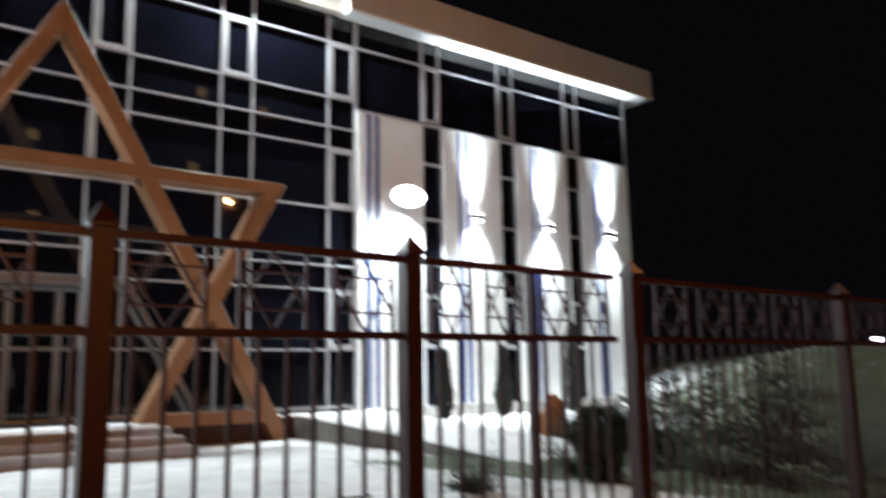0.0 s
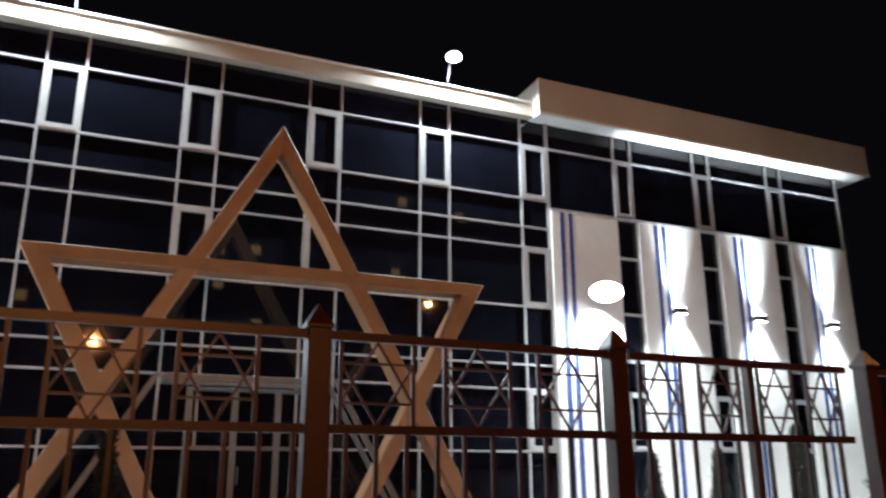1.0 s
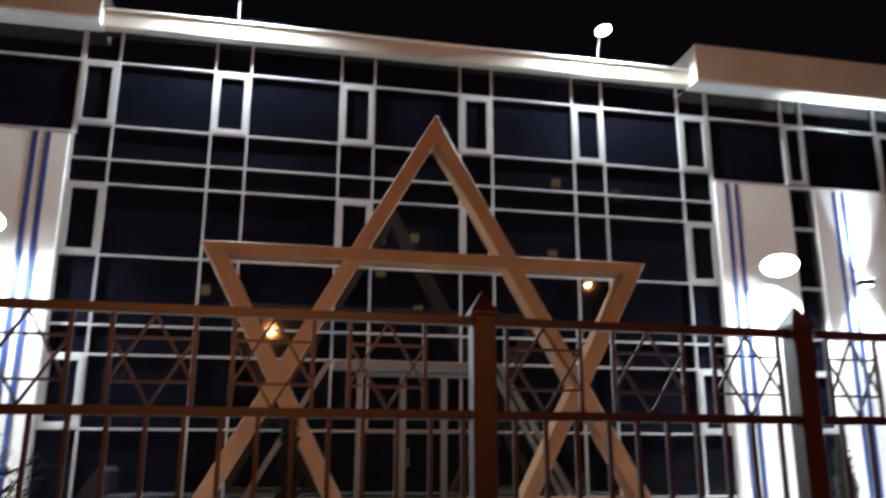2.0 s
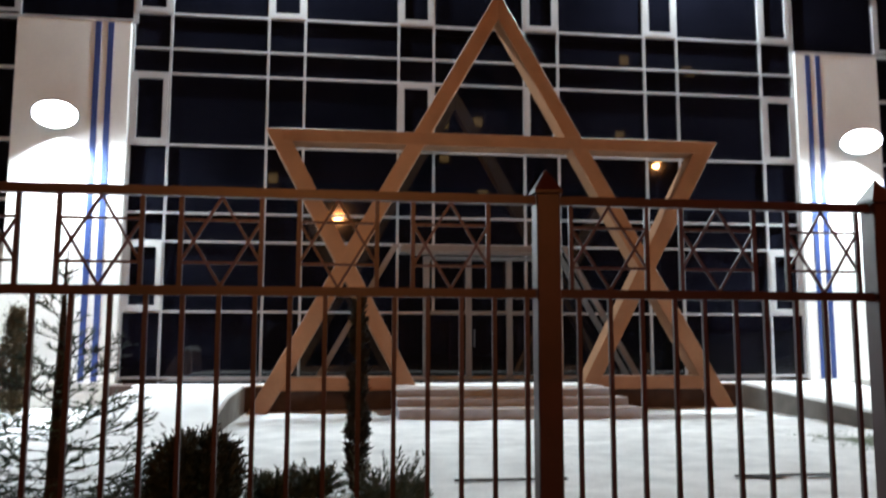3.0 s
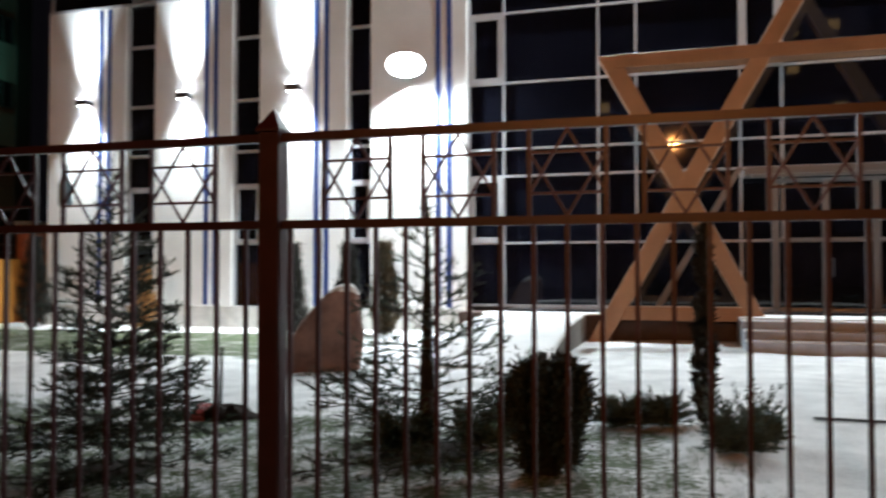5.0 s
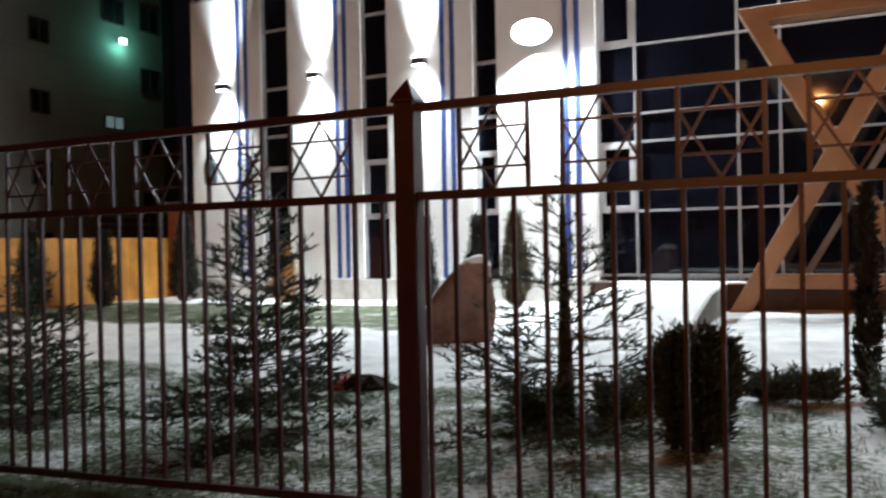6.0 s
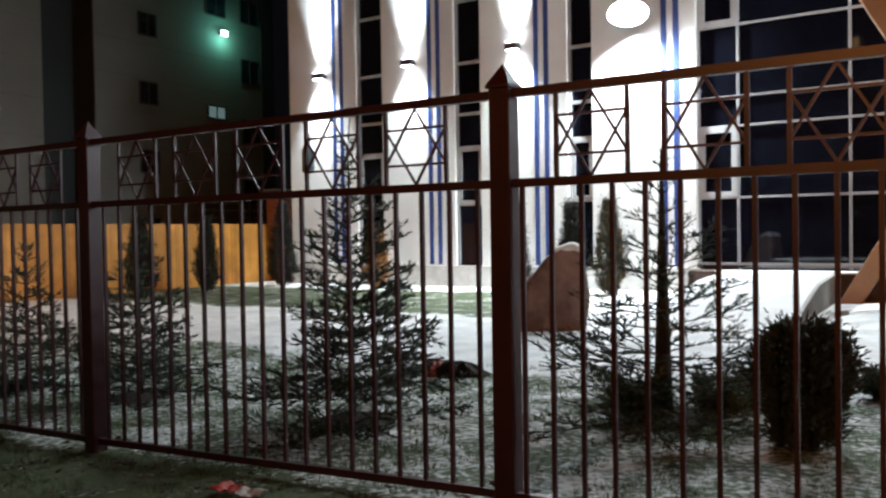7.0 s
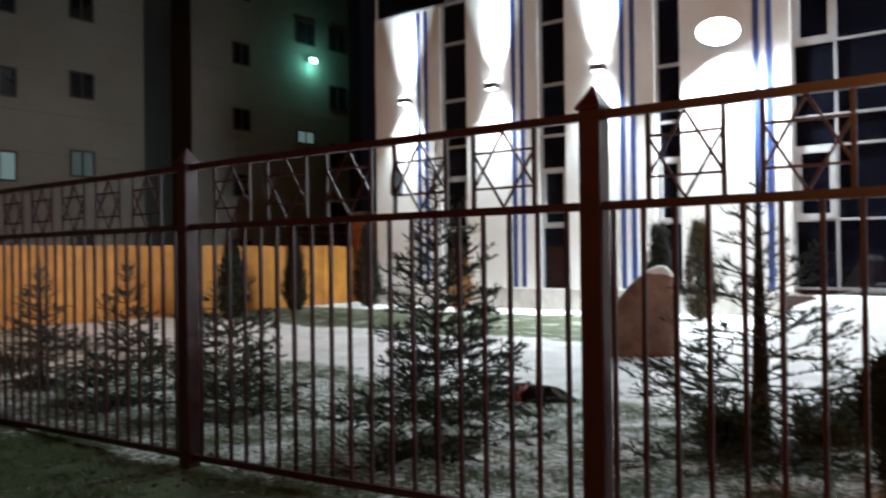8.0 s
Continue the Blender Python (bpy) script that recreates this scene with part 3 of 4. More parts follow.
POSTS = [(-12.8, -0.34), (-9.28, -0.30), (-5.75, -0.22), (-2.18, -0.08), (1.02, 0.0), (2.86, 0.0), (5.02, 0.0), (8.45, 0.0), (11.9, 0.0), (15.3, 0.0)]
for x, base in POSTS:
    fence_post(x, base)
fence_panel(-12.8, -9.28, -0.30, -0.225, 19, 5, 0.36)
fence_panel(-9.28, -5.75, -0.225, -0.125, 19, 5, 0.36)
fence_panel(-5.75, -2.18, -0.125, 0.02, 19, 5, 0.36)
fence_panel(-2.18, 1.02, 0.02, 0.06, 19, 5, 0.30, 0.105)
fence_panel(1.02, 2.86, 0.06, 0.06, 10, 3, 0.13)
fence_panel(2.90, 3.96, 0.08, 0.08, 5, 2, 0.14, 0.18, "gate", "red-brown steel gate leaf with pickets and stars")
fence_panel(3.86, 4.86, 0.08, 0.08, 5, 2, 0.14, 0.18, "gate", "red-brown steel gate leaf with pickets and stars")
fence_panel(5.02, 8.45, 0.06, 0.06, 19, 5, 0.30)
fence_panel(8.45, 11.9, 0.06, 0.06, 19, 5, 0.30)
fence_panel(11.9, 15.3, 0.06, 0.06, 19, 5, 0.30)
stile = tagged(empty("gate_stile", (3.91, fence_line(3.91), 0.05)), "slim red-brown upright where the gate leaves meet", "gate post")
part("shaft", box(bmesh.new(), 3.885, 3.935, fence_line(3.91) - 0.03, fence_line(3.91) + 0.03, 0.05, 2.16), RUST, stile)


# ---- plants ----
def mesh_part(name, verts, faces, mat, parent, label="", smooth=False):
    o = origin_of(parent)
    me = bpy.data.meshes.new(name)
    me.from_pydata([(x - o.x, y - o.y, z - o.z) for x, y, z in verts], [], faces)
    if smooth:
        me.shade_smooth()
    me.materials.append(mat)
    ob = new(name, me)
    ob.parent = parent
    return tagged(ob, label) if label else ob


def spruce(x, y, tall, wide, seed, thin=1.0, skirt=1.0, stem=0.036, between=0.14, label="young spruce with sparse twiggy branches on the snowy lawn"):
    rnd = random.Random(seed)
    z0 = height(x, y) - 0.03
    ob = tagged(empty("spruce", (x, y, z0)), label, "tree", "young spruces")
    bm = bmesh.new()
    lean = Vector((rnd.uniform(-0.03, 0.03), rnd.uniform(-0.03, 0.03), 0))
    pts = [Vector((x, y, z0)) + lean * k + Vector((0, 0, tall * k)) for k in (0, 0.25, 0.5, 0.75, 0.97)]
    for i in range(4):
        tube(bm, pts[i], pts[i + 1], stem * (1 - i * 0.23), stem * (1 - (i + 1) * 0.23), 8)
    part("trunk", bm, BARK, ob, smooth=True)
    # dug soil ring, kept dark to deepen the shade under the lowest branches
    bm = bmesh.new()
    hub = bm.verts.new((x, y, z0 + 0.085))
    rim = []
    for n in range(40):
        a = n * math.pi / 20
        rad = wide * 0.20 * (1 + 0.35 * noise.noise((math.cos(a) * 1.5, math.sin(a) * 1.5, seed)) + 0.15 * noise.noise((math.cos(a) * 5, math.sin(a) * 5, seed)))
        px, py = x + rad * math.cos(a), y + rad * math.sin(a)
        rim.append(bm.verts.new((px, py, height(px, py) + 0.022)))
    for n in range(40):
        bm.faces.new((hub, rim[n], rim[(n + 1) % 40]))
    part("soil", bm, SOIL, ob, "ring of dark dug soil, doubling as shade under the branches", smooth=True)
    V, F, WV, WF = [], [], [], []
    rr = rnd.random

    def wood(p, q, r):
        n = len(WV)
        a = (q - p).orthogonal().normalized()
        b = (q - p).normalized().cross(a)
        for c, s in ((p, r), (q, r * 0.5)):
            WV.extend((c + a * s, c + (b * 0.87 - a * 0.5) * s, c - (b * 0.87 + a * 0.5) * s))
        for t in range(3):
            u = (t + 1) % 3
            WF.append((n + t, n + u, n + 3 + u, n + 3 + t))

    def twig(p, q, r, gap):
        """A twig set with needles all round."""
        wood(p, q, r)
        dx, dy, dz = q - p
        length = math.sqrt(dx * dx + dy * dy + dz * dz) + 1e-6
        wx, wy, wz = dx / length, dy / length, dz / length
        for i in range(max(4, int(length / gap))):
            f = rr()
            s = 0.020 + 0.018 * rr()
            ox, oy, oz = rr() * 2 - 1, rr() * 2 - 1, rr() * 2 - 0.8
            nx, ny, nz = wx * 0.8 + ox * 0.75, wy * 0.8 + oy * 0.75, wz * 0.8 + oz * 0.75
            cx, cy, cz = p.x + dx * f, p.y + dy * f, p.z + dz * f
            hx, hy, hz = (ny * wz - nz * wy) * s * 0.20, (nz * wx - nx * wz) * s * 0.20, (nx * wy - ny * wx) * s * 0.20
            n = len(V)
            V.extend(((cx - hx, cy - hy, cz - hz), (cx + hx, cy + hy, cz + hz), (cx + nx * s, cy + ny * s, cz + nz * s)))
            F.append((n, n + 1, n + 2))

    whorls = int(tall / between)
    gap = 0.0040 / thin
    for i in range(whorls):
        k = (i + 0.3) / whorls
        zc = 0.05 + k * (tall * 0.93)
        reach = wide / 2 * ((1 - k) ** 0.95) * (0.6 + 0.4 * skirt if k < 0.12 else 1.0) + 0.04
        count = int((9 if k < 0.3 else 7 if k < 0.7 else 5) * (0.5 + 0.5 * thin) + 0.5)
        turn = rnd.uniform(0, 6.28)
        for b in range(count):
            a = turn + 6.283 * b / count + rnd.uniform(-0.35, 0.35)
            length = reach * rnd.uniform(0.5, 1.2)
            rise = 0.75 * k - 0.10 + rnd.uniform(-0.18, 0.22)
            p = Vector((x, y, z0 + zc + rnd.uniform(-0.05, 0.05))) + lean * k
            d = Vector((math.cos(a), math.sin(a), rise)).normalized()
            bend = Vector((0, 0, rnd.uniform(-0.10, 0.16) * length))
            pts3 = [p + d * length * f + bend * f * f + Vector((rnd.uniform(-1, 1), rnd.uniform(-1, 1), rnd.uniform(-1, 1))) * 0.02 * f for f in (0, 0.3, 0.55, 0.8, 1.0)]
            for s in range(4):
                twig(pts3[s], pts3[s + 1], 0.0075 - 0.0014 * s, gap * (2.2 if s == 0 else 1))
            m = max(2, int(length / 0.065))
            for s in range(m):
                f = 0.25 + 0.72 * (s + rr() * 0.8) / m
                t = min(3, int(f * 4))
                c = pts3[t].lerp(pts3[t + 1], rr())
                sd = 1 if s % 2 else -1
                e = d.copy()
                e.rotate(Matrix.Rotation(sd * rnd.uniform(0.5, 1.1), 3, "Z"))
                e.z += rnd.uniform(-0.35, 0.55)
                e.normalize()
                size = length * (1.1 - f) * rnd.uniform(0.35, 0.65) + 0.045
                q = c + e * size
                twig(c, q, 0.0035, gap)
                if size > 0.12:
                    for sd2 in (-1, 1):
                        g = e.copy()
                        g.rotate(Matrix.Rotation(sd2 * rnd.uniform(0.5, 0.9), 3, "Z"))
                        g.z += rnd.uniform(-0.3, 0.5)
                        cc = c.lerp(q, rnd.uniform(0.35, 0.75))
                        twig(cc, cc + g.normalized() * size * rnd.uniform(0.3, 0.5), 0.0025, gap)
    if stem > 0.05:
        for i in range(8):
            twig(pts[0].lerp(pts[-1], i / 8), pts[0].lerp(pts[-1], (i + 1) / 8), stem * (1 - i / 9), 0.0016)
    top = Vector((x, y, z0 + tall * 0.92)) + lean
    twig(top, top + Vector((0.01, 0.01, tall * 0.09)), 0.005, gap)
    mesh_part("branch_wood", [tuple(v) for v in WV], WF, BARK, ob)
    mesh_part("crown", [tuple(v) for v in V], F, NEEDLE, ob, "dark green needles")
    return ob


def thuja(x, y, tall, wide, seed, mat=None, leaves=6000, ball=False, label="slender dark green columnar thuja", group="columnar thujas"):
    """A clipped globe or a ragged column: upright sprays of flat leaves, grown in tufts, on a dark core."""
    rnd = random.Random(seed)
    z0 = height(x, y) - 0.02
    ob = tagged(empty("globe_thuja" if ball else "thuja", (x, y, z0)), label, "shrub", group)
    part("trunk", tube(bmesh.new(), (x, y, z0), (x, y, z0 + tall * 0.6), wide * 0.09, wide * 0.04, 8), BARK, ob)

    def profile(k):
        if ball:
            p = 0.64 + 0.36 * step01((k - 0.30) / 0.22)
            return p * math.sqrt(max(0.02, 1 - ((k - 0.62) / 0.39) ** 2)) if k > 0.62 else p
        return (1 - k) ** 0.6 * (0.5 + 0.5 * step01((1 - k) / 0.6)) * (0.35 + 0.65 * step01((k + 0.02) / 0.25)) * 1.25

    core = 0.31 if ball else 0.15
    bm = bmesh.new()
    rings = [[bm.verts.new((x + core * wide * profile(k) * math.cos(a), y + core * wide * profile(k) * math.sin(a), z0 + 0.02 + k * tall * 0.93)) for a in [n * 0.5236 + k for n in range(12)]] for k in [n / 12 for n in range(12)]]
    for p, q in zip(rings, rings[1:]):
        for n in range(12):
            bm.faces.new((p[n], p[(n + 1) % 12], q[(n + 1) % 12], q[n]))
    bm.faces.new(rings[-1])
    part("inner_wood", bm, BARK if mat is None else mat, ob)
    V, F = [], []
    tufts = leaves // (14 if ball else 22)
    for i in range(tufts):
        k = rnd.random() ** (0.75 if ball else 0.9)
        a = rnd.uniform(0, 6.283)
        lump = 1 + (0.16 if ball else 0.5) * noise.noise((math.cos(a) * 1.5, math.sin(a) * 1.5, k * 5 + seed))
        r = wide / 2 * profile(k) * lump * (0.45 + 0.55 * math.sqrt(rnd.random())) * (1.12 if rnd.random() < 0.12 else 1.0)
        c = Vector((x + r * math.cos(a), y + r * math.sin(a), z0 + 0.02 + k * tall))
        lead = Vector((math.cos(a) * 0.7, math.sin(a) * 0.7, rnd.uniform(0.1, 1.3) if ball else rnd.uniform(0.5, 1.8))).normalized()
        reach = rnd.uniform(0.06, 0.13) * (1.5 if rnd.random() < 0.12 else 1.0) if ball else rnd.uniform(0.10, 0.30) * max(0.25, min(1.0, wide / 0.5))
        for j in range(14 if ball else 22):
            f = rnd.random()
            p = c + lead * reach * f + Vector((rnd.uniform(-1, 1), rnd.uniform(-1, 1), rnd.uniform(-1, 1))) * reach * 0.30
            up = (lead + Vector((rnd.uniform(-1, 1), rnd.uniform(-1, 1), rnd.uniform(-0.7, 1))) * 0.75).normalized()
            side = up.cross(Vector((rnd.uniform(-1, 1), rnd.uniform(-1, 1), rnd.uniform(-1, 1)))).normalized()
            s = rnd.uniform(0.03, 0.075) * (1.0 if ball else 1.3)
            n = len(V)
            V.extend((p - side * s * 0.09, p + side * s * 0.09, p + up * s * 0.6 + side * s * 0.10, p + up * s, p + up * s * 0.6 - side * s * 0.10))
            F.append((n, n + 1, n + 2, n + 3, n + 4))
    mesh_part("crown", [tuple(v) for v in V], F, mat or THUJA, ob)
    return ob


spruce(-2.08, 6.30, 2.20, 2.15, 11, 0.52, 1.0, 0.085, 0.16, "thin young spruce with long bare-looking branches beside the path")
spruce(-4.45, 5.35, 2.55, 1.75, 12)
spruce(-7.25, 5.35, 1.85, 1.55, 13)
right_spruce = spruce(-8.95, 5.15, 1.75, 1.35, 14)
for i, (x, y, turn) in enumerate(((-11.2, 5.2, 40), (9.6, 5.7, 110), (10.2, 7.6, 200), (12.6, 7.0, 300), (11.6, 9.3, 20), (14.0, 9.4, 75))):
    copy_thing(right_spruce, pose(x, y, height(x, y) - 0.03, 0, 0, turn))
thuja(-0.98, 5.75, 0.76, 0.47, 21, None, 16000, True, "dense round globe thuja, nearly black", "globe thujas")
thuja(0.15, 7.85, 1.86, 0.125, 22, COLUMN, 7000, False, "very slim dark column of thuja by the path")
thuja(8.3, 7.3, 0.88, 0.66, 23, None, 18000, True, "dense round globe thuja, nearly black", "globe thujas")
# COLUMN near the wall: backlit darkness carried by the leaf colour
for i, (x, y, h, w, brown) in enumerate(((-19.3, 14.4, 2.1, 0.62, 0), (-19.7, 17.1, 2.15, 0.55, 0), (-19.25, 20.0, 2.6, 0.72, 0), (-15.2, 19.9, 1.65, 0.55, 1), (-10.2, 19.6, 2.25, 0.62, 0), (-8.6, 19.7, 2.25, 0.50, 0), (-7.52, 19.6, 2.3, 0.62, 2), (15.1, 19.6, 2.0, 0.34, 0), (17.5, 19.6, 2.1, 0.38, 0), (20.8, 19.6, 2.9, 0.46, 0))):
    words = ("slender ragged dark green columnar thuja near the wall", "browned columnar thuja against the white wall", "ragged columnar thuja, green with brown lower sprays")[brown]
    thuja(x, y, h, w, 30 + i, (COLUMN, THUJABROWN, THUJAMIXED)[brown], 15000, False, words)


def low_shrub(x, y, wide, tall, seed, label):
    """A sprawling juniper: many arching twigs with tufts."""
    rnd = random.Random(seed)
    z0 = height(x, y)
    ob = tagged(empty("low_juniper", (x, y, z0)), label, "shrub", "low junipers")
    V, F = [], []
    for i in range(270):
        a, b = rnd.uniform(0, 6.283), rnd.uniform(0.15, 1.8)
        p = Vector((x, y, z0 + 0.02))
        d = Vector((math.cos(a), math.sin(a), b)).normalized()
        length = rnd.uniform(0.5, 1.0) * math.hypot(wide / 2 * (1 - b * 0.4), tall * b)
        for k in range(22):
            f = (k + rnd.random()) / 22
            c = p + d * length * f + Vector((0, 0, -0.10 * f * f * length))
            s = rnd.uniform(0.025, 0.06)
            e = (d + Vector((rnd.uniform(-1, 1), rnd.uniform(-1, 1), rnd.uniform(-0.6, 1)))).normalized()
            side = e.orthogonal().normalized() * s * 0.2
            n = len(V)
            V.extend((c - side, c + side, c + e * s))
            F.append((n, n + 1, n + 2))
    mesh_part("crown", [tuple(v) for v in V], F, JUNIPER, ob)


for i, (x, y, w, h) in enumerate(((0.36, 6.75, 0.80, 0.40), (-0.25, 7.7, 1.0, 0.24), (-0.62, 7.6, 0.8, 0.22), (-1.45, 7.0, 0.6, 0.30), (-1.72, 6.6, 0.7, 0.30), (-2.25, 6.2, 0.95, 0.30), (0.6, 7.2, 0.6, 0.2), (8.5, 8.0, 1.6, 0.8), (9.8, 6.6, 1.5, 0.9), (11.5, 9.0, 1.8, 1.0), (6.3, 7.6, 1.0, 0.5), (13.0, 6.0, 2.0, 1.2), (14.5, 8.5, 2.2, 1.4), (10.8, 5.2, 1.4, 0.7), (16.5, 7.0, 2.4, 1.5), (18.5, 10.0, 2.4, 1.4), (12.0, 11.2, 1.6, 0.9))):
    low_shrub(x, y, w, h, 60 + i, "low sprawling juniper with snow caught beneath")


def boulder(name, label, x, y, pts_scale, mat, seed, lean=(0, 0)):
    sx, sy, sz = pts_scale
    z0 = height(x, y) - 0.08
    ob = tagged(empty(name, (x, y, z0)), label, "boulder")
    bm = bmesh.new()
    bmesh.ops.create_icosphere(bm, subdivisions=4, radius=1)
    for v in bm.verts:
        p = v.co.copy()
        k = (p.z + 1) / 2
        flatr = max(0.25, math.hypot(p.x, p.y))
        if k < 0.42:
            p.x, p.y = p.x / flatr * min(1.0, flatr * 1.6), p.y / flatr * min(1.0, flatr * 1.6)
        taper = 1.0 - 0.42 * k
        flat = 0.88 if p.x > 0.35 else 1.0
        n = 1 + 0.12 * noise.noise(p * 1.6 + Vector((seed, 0, 0))) + 0.04 * noise.noise(p * 5)
        v.co = Vector((p.x * flat * taper * sx * n + lean[0] * k, p.y * taper * sy * n + lean[1] * k, k * sz * n)) + Vector((x, y, z0))
    part("stone", bm, mat, ob, smooth=True)
    return ob


def standing_stone(x, y, turn):
    """A wedge-shaped granite block: a long slope on one side, a sheer face on the other."""
    z0 = height(x, y) - 0.12
    ob = tagged(empty("boulder", (x, y, z0)), "large pink granite boulder with a snow-dusted top", "boulder")
    outline = [(-0.82, 0.0), (-0.80, 0.28), (-0.58, 0.84), (-0.26, 1.24), (0.08, 1.52), (0.30, 1.58), (0.43, 1.44), (0.49, 0.8), (0.47, 0.0)]
    m = Matrix.Translation((x, y, z0)) @ Matrix.Rotation(radians(turn), 4, "Z")
    for nm, mat, grow, cut in (("stone", GRANITE, 1.0, None), ("snow_cap", SNOW, 1.012, 1.36)):
        bm = prism(bmesh.new(), outline, -0.36, 0.36)
        bmesh.ops.bevel(bm, geom=bm.edges[:], offset=0.10, segments=3, affect="EDGES", profile=0.6)
        bmesh.ops.triangulate(bm, faces=bm.faces)
        bmesh.ops.subdivide_edges(bm, edges=[e for e in bm.edges if e.calc_length() > 0.12], cuts=2, use_grid_fill=True)
        for v in bm.verts:
            p = v.co
            n = 0.05 * noise.noise(p * 2.2 + Vector((3, 1, 0))) + 0.022 * noise.noise(p * 7)
            q = Vector((p.x * grow, p.y * grow * (1.08 - 0.28 * p.z / 1.5), p.z * (1 + 0.5 * (grow - 1)))) + Vector((n, n, n * 0.7))
            v.co = q
        if cut:
            edge = lambda p: cut + 0.16 * noise.noise(p * 5)
            bmesh.ops.delete(bm, geom=[v for v in bm.verts if v.co.z < edge(v.co)], context="VERTS")
        bmesh.ops.transform(bm, matrix=m, verts=bm.verts)
        part(nm, bm, mat, ob, smooth=True)


standing_stone(-5.70, 12.35, 25)
boulder("boulder", "rounded ochre boulder beside the lawn", 12.0, 11.9, (0.44, 0.34, 1.05), OCHRE, 8, (0.05, 0))

# sapling stump with a rag, litter by the fence, dark gutter line in the snow
sap = tagged(empty("sapling_stake", (-4.95, 7.75, height(-4.95, 7.75))), "thin bare stake in a heap of dark soil with a rag", "stake")
zs = height(-4.95, 7.75)
bm = tube(bmesh.new(), (-4.95, 7.75, zs - 0.1), (-4.93, 7.75, zs + 0.78), 0.022, 0.015, 7)
part("stake", bm, BARK, sap)
for nm, mt, dx, sx, sz in (("soil", SOIL, 0.10, 0.36, 0.16), ("rag", CLOTH, -0.16, 0.17, 0.15)):
    bm = bmesh.new()
    bmesh.ops.create_icosphere(bm, subdivisions=3, radius=1)
    for v in bm.verts:
        p = v.co.copy()
        v.co = Vector((-4.95 + dx + p.x * sx * (1 + 0.35 * noise.noise(p * 2.3)), 7.72 + p.y * 0.2, zs + p.z * sz * (1 + 0.5 * noise.noise(p * 3 + Vector((4, 0, 0))))))
    part(nm, bm, mt, sap, smooth=False)


def litter(x, y, size, mat, seed, label):
    z = height(x, y) + 0.01
    bm = bmesh.new()
    bmesh.ops.create_grid(bm, x_segments=8, y_segments=8, size=size)
    for v in bm.verts:
        p = v.co.copy()
        v.co = Vector((x + p.x, y + p.y * 0.7, z + 0.035 + 0.5 * size * abs(noise.noise(p * 9 + Vector((seed, 0, 0)))) + 0.01 * noise.noise(p * 30)))
    bmesh.ops.solidify(bm, geom=bm.faces[:], thickness=0.004)
    tagged(part("litter", bm, mat), label, "litter")


litter(-3.85, 3.42, 0.10, CLOTH, 2, "crumpled red wrapper on the frosty grass")
litter(-3.66, 3.40, 0.09, PAPER, 5, "crumpled pale paper on the frosty grass")
feeder = tagged(empty("bottle_feeder", (-3.60, fence_line(-3.6) + 0.06, 1.83)), "clear plastic bottle hung on the fence as a bird feeder", "bottle")
bm = bmesh.new()
fx, fy = -3.60, fence_line(-3.6) + 0.06
for (r0, z1), (r1, z2) in zip(((0.036, 1.83), (0.040, 1.86), (0.040, 1.96), (0.030, 1.99), (0.014, 2.03)), ((0.040, 1.86), (0.040, 1.96), (0.030, 1.99), (0.014, 2.03), (0.014, 2.05))):
    tube(bm, (fx, fy, z1), (fx, fy, z2), r0, r1, 14)
part("bottle_body", bm, PLASTIC, feeder)
part("bottle_cap", tube(bmesh.new(), (fx, fy, 2.052), (fx, fy, 2.075), 0.017, 0.017, 12), SNOW, feeder)
part("string", tube(bmesh.new(), (fx, fy, 2.07), (fx, fy - 0.05, 2.15), 0.003, 0.003, 5), METAL, feeder)
litter(-1.94, 7.3, 0.09, PAPER, 12, "torn scrap of white paper among the junipers")
litter(-5.0, 3.55, 0.06, SOIL, 9, "dark wet leaf litter by the fence")

bm = bmesh.new()
rows = []
for i in range(60):
    x = 1.15 + i * 0.07
    yc = 8.34 - 0.02 * (x - 1) + 0.03 * noise.noise((x * 1.5, 0, 1))
    half = (0.045 + 0.03 * noise.noise((x * 3, 2, 1)))
    rows.append((bm.verts.new((x, yc - half, 0.022)), bm.verts.new((x, yc, 0.045)), bm.verts.new((x, yc + half, 0.022))))
for a, b in zip(rows, rows[1:]):
    if not 2.3 < a[0].co.x < 4.1:
        bm.faces.new((a[0], b[0], b[1], a[1])), bm.faces.new((a[1], b[1], b[2], a[2]))
tagged(part("wet_joint", bm, ASPHALT), "dark wet joint showing through the snow", "ground joint", kind="structure")

# ---- orange plank fence and the apartment block ----
plank_fence = tagged(empty("plank_fence", (-21.6, 12, -0.3)), "orange-stained wooden plank fence", "fence")
plank_mesh = bpy.data.meshes.new("plank")
bm = soften(box(bmesh.new(), -0.012, 0.012, -0.0745, 0.0745, 0, 2.12), 0.004, 1)
bm.to_mesh(plank_mesh)
bm.free()
plank_mesh.materials.append(WOOD)
for i in range(170):
    ob = new("plank", plank_mesh)
    ob.parent = plank_fence
    ob.location = (random.uniform(-0.006, 0.006), -12 + i * 0.15 - 3.6, 0.02 + random.uniform(-0.012, 0.012))
for z in (0.35, 1.75):
    block("rail", -21.68, -21.625, -3.6, 21.9, z - 0.3, z - 0.22, WOOD, plank_fence)
pier = tagged(empty("brick_pier", (-21.6, 22.5, -0.3)), "orange brick gate pier with a cap", "pier")
block("shaft", -21.95, -21.25, 22.0, 23.0, -0.5, 3.02, BRICK, pier, 0.01)
block("cap", -22.02, -21.18, 21.93, 23.07, 3.02, 3.15, CONCRETE, pier, 0.01)
shed = tagged(empty("slatted_screen", (-27.4, 26, 0)), "dark slatted screen along the ground floor", "screen")
for i in range(8):
    block("slat", -27.46, -27.40, 23.4, 29.4, 0.3 + i * 0.33, 0.52 + i * 0.33, DARKBOARD, shed)
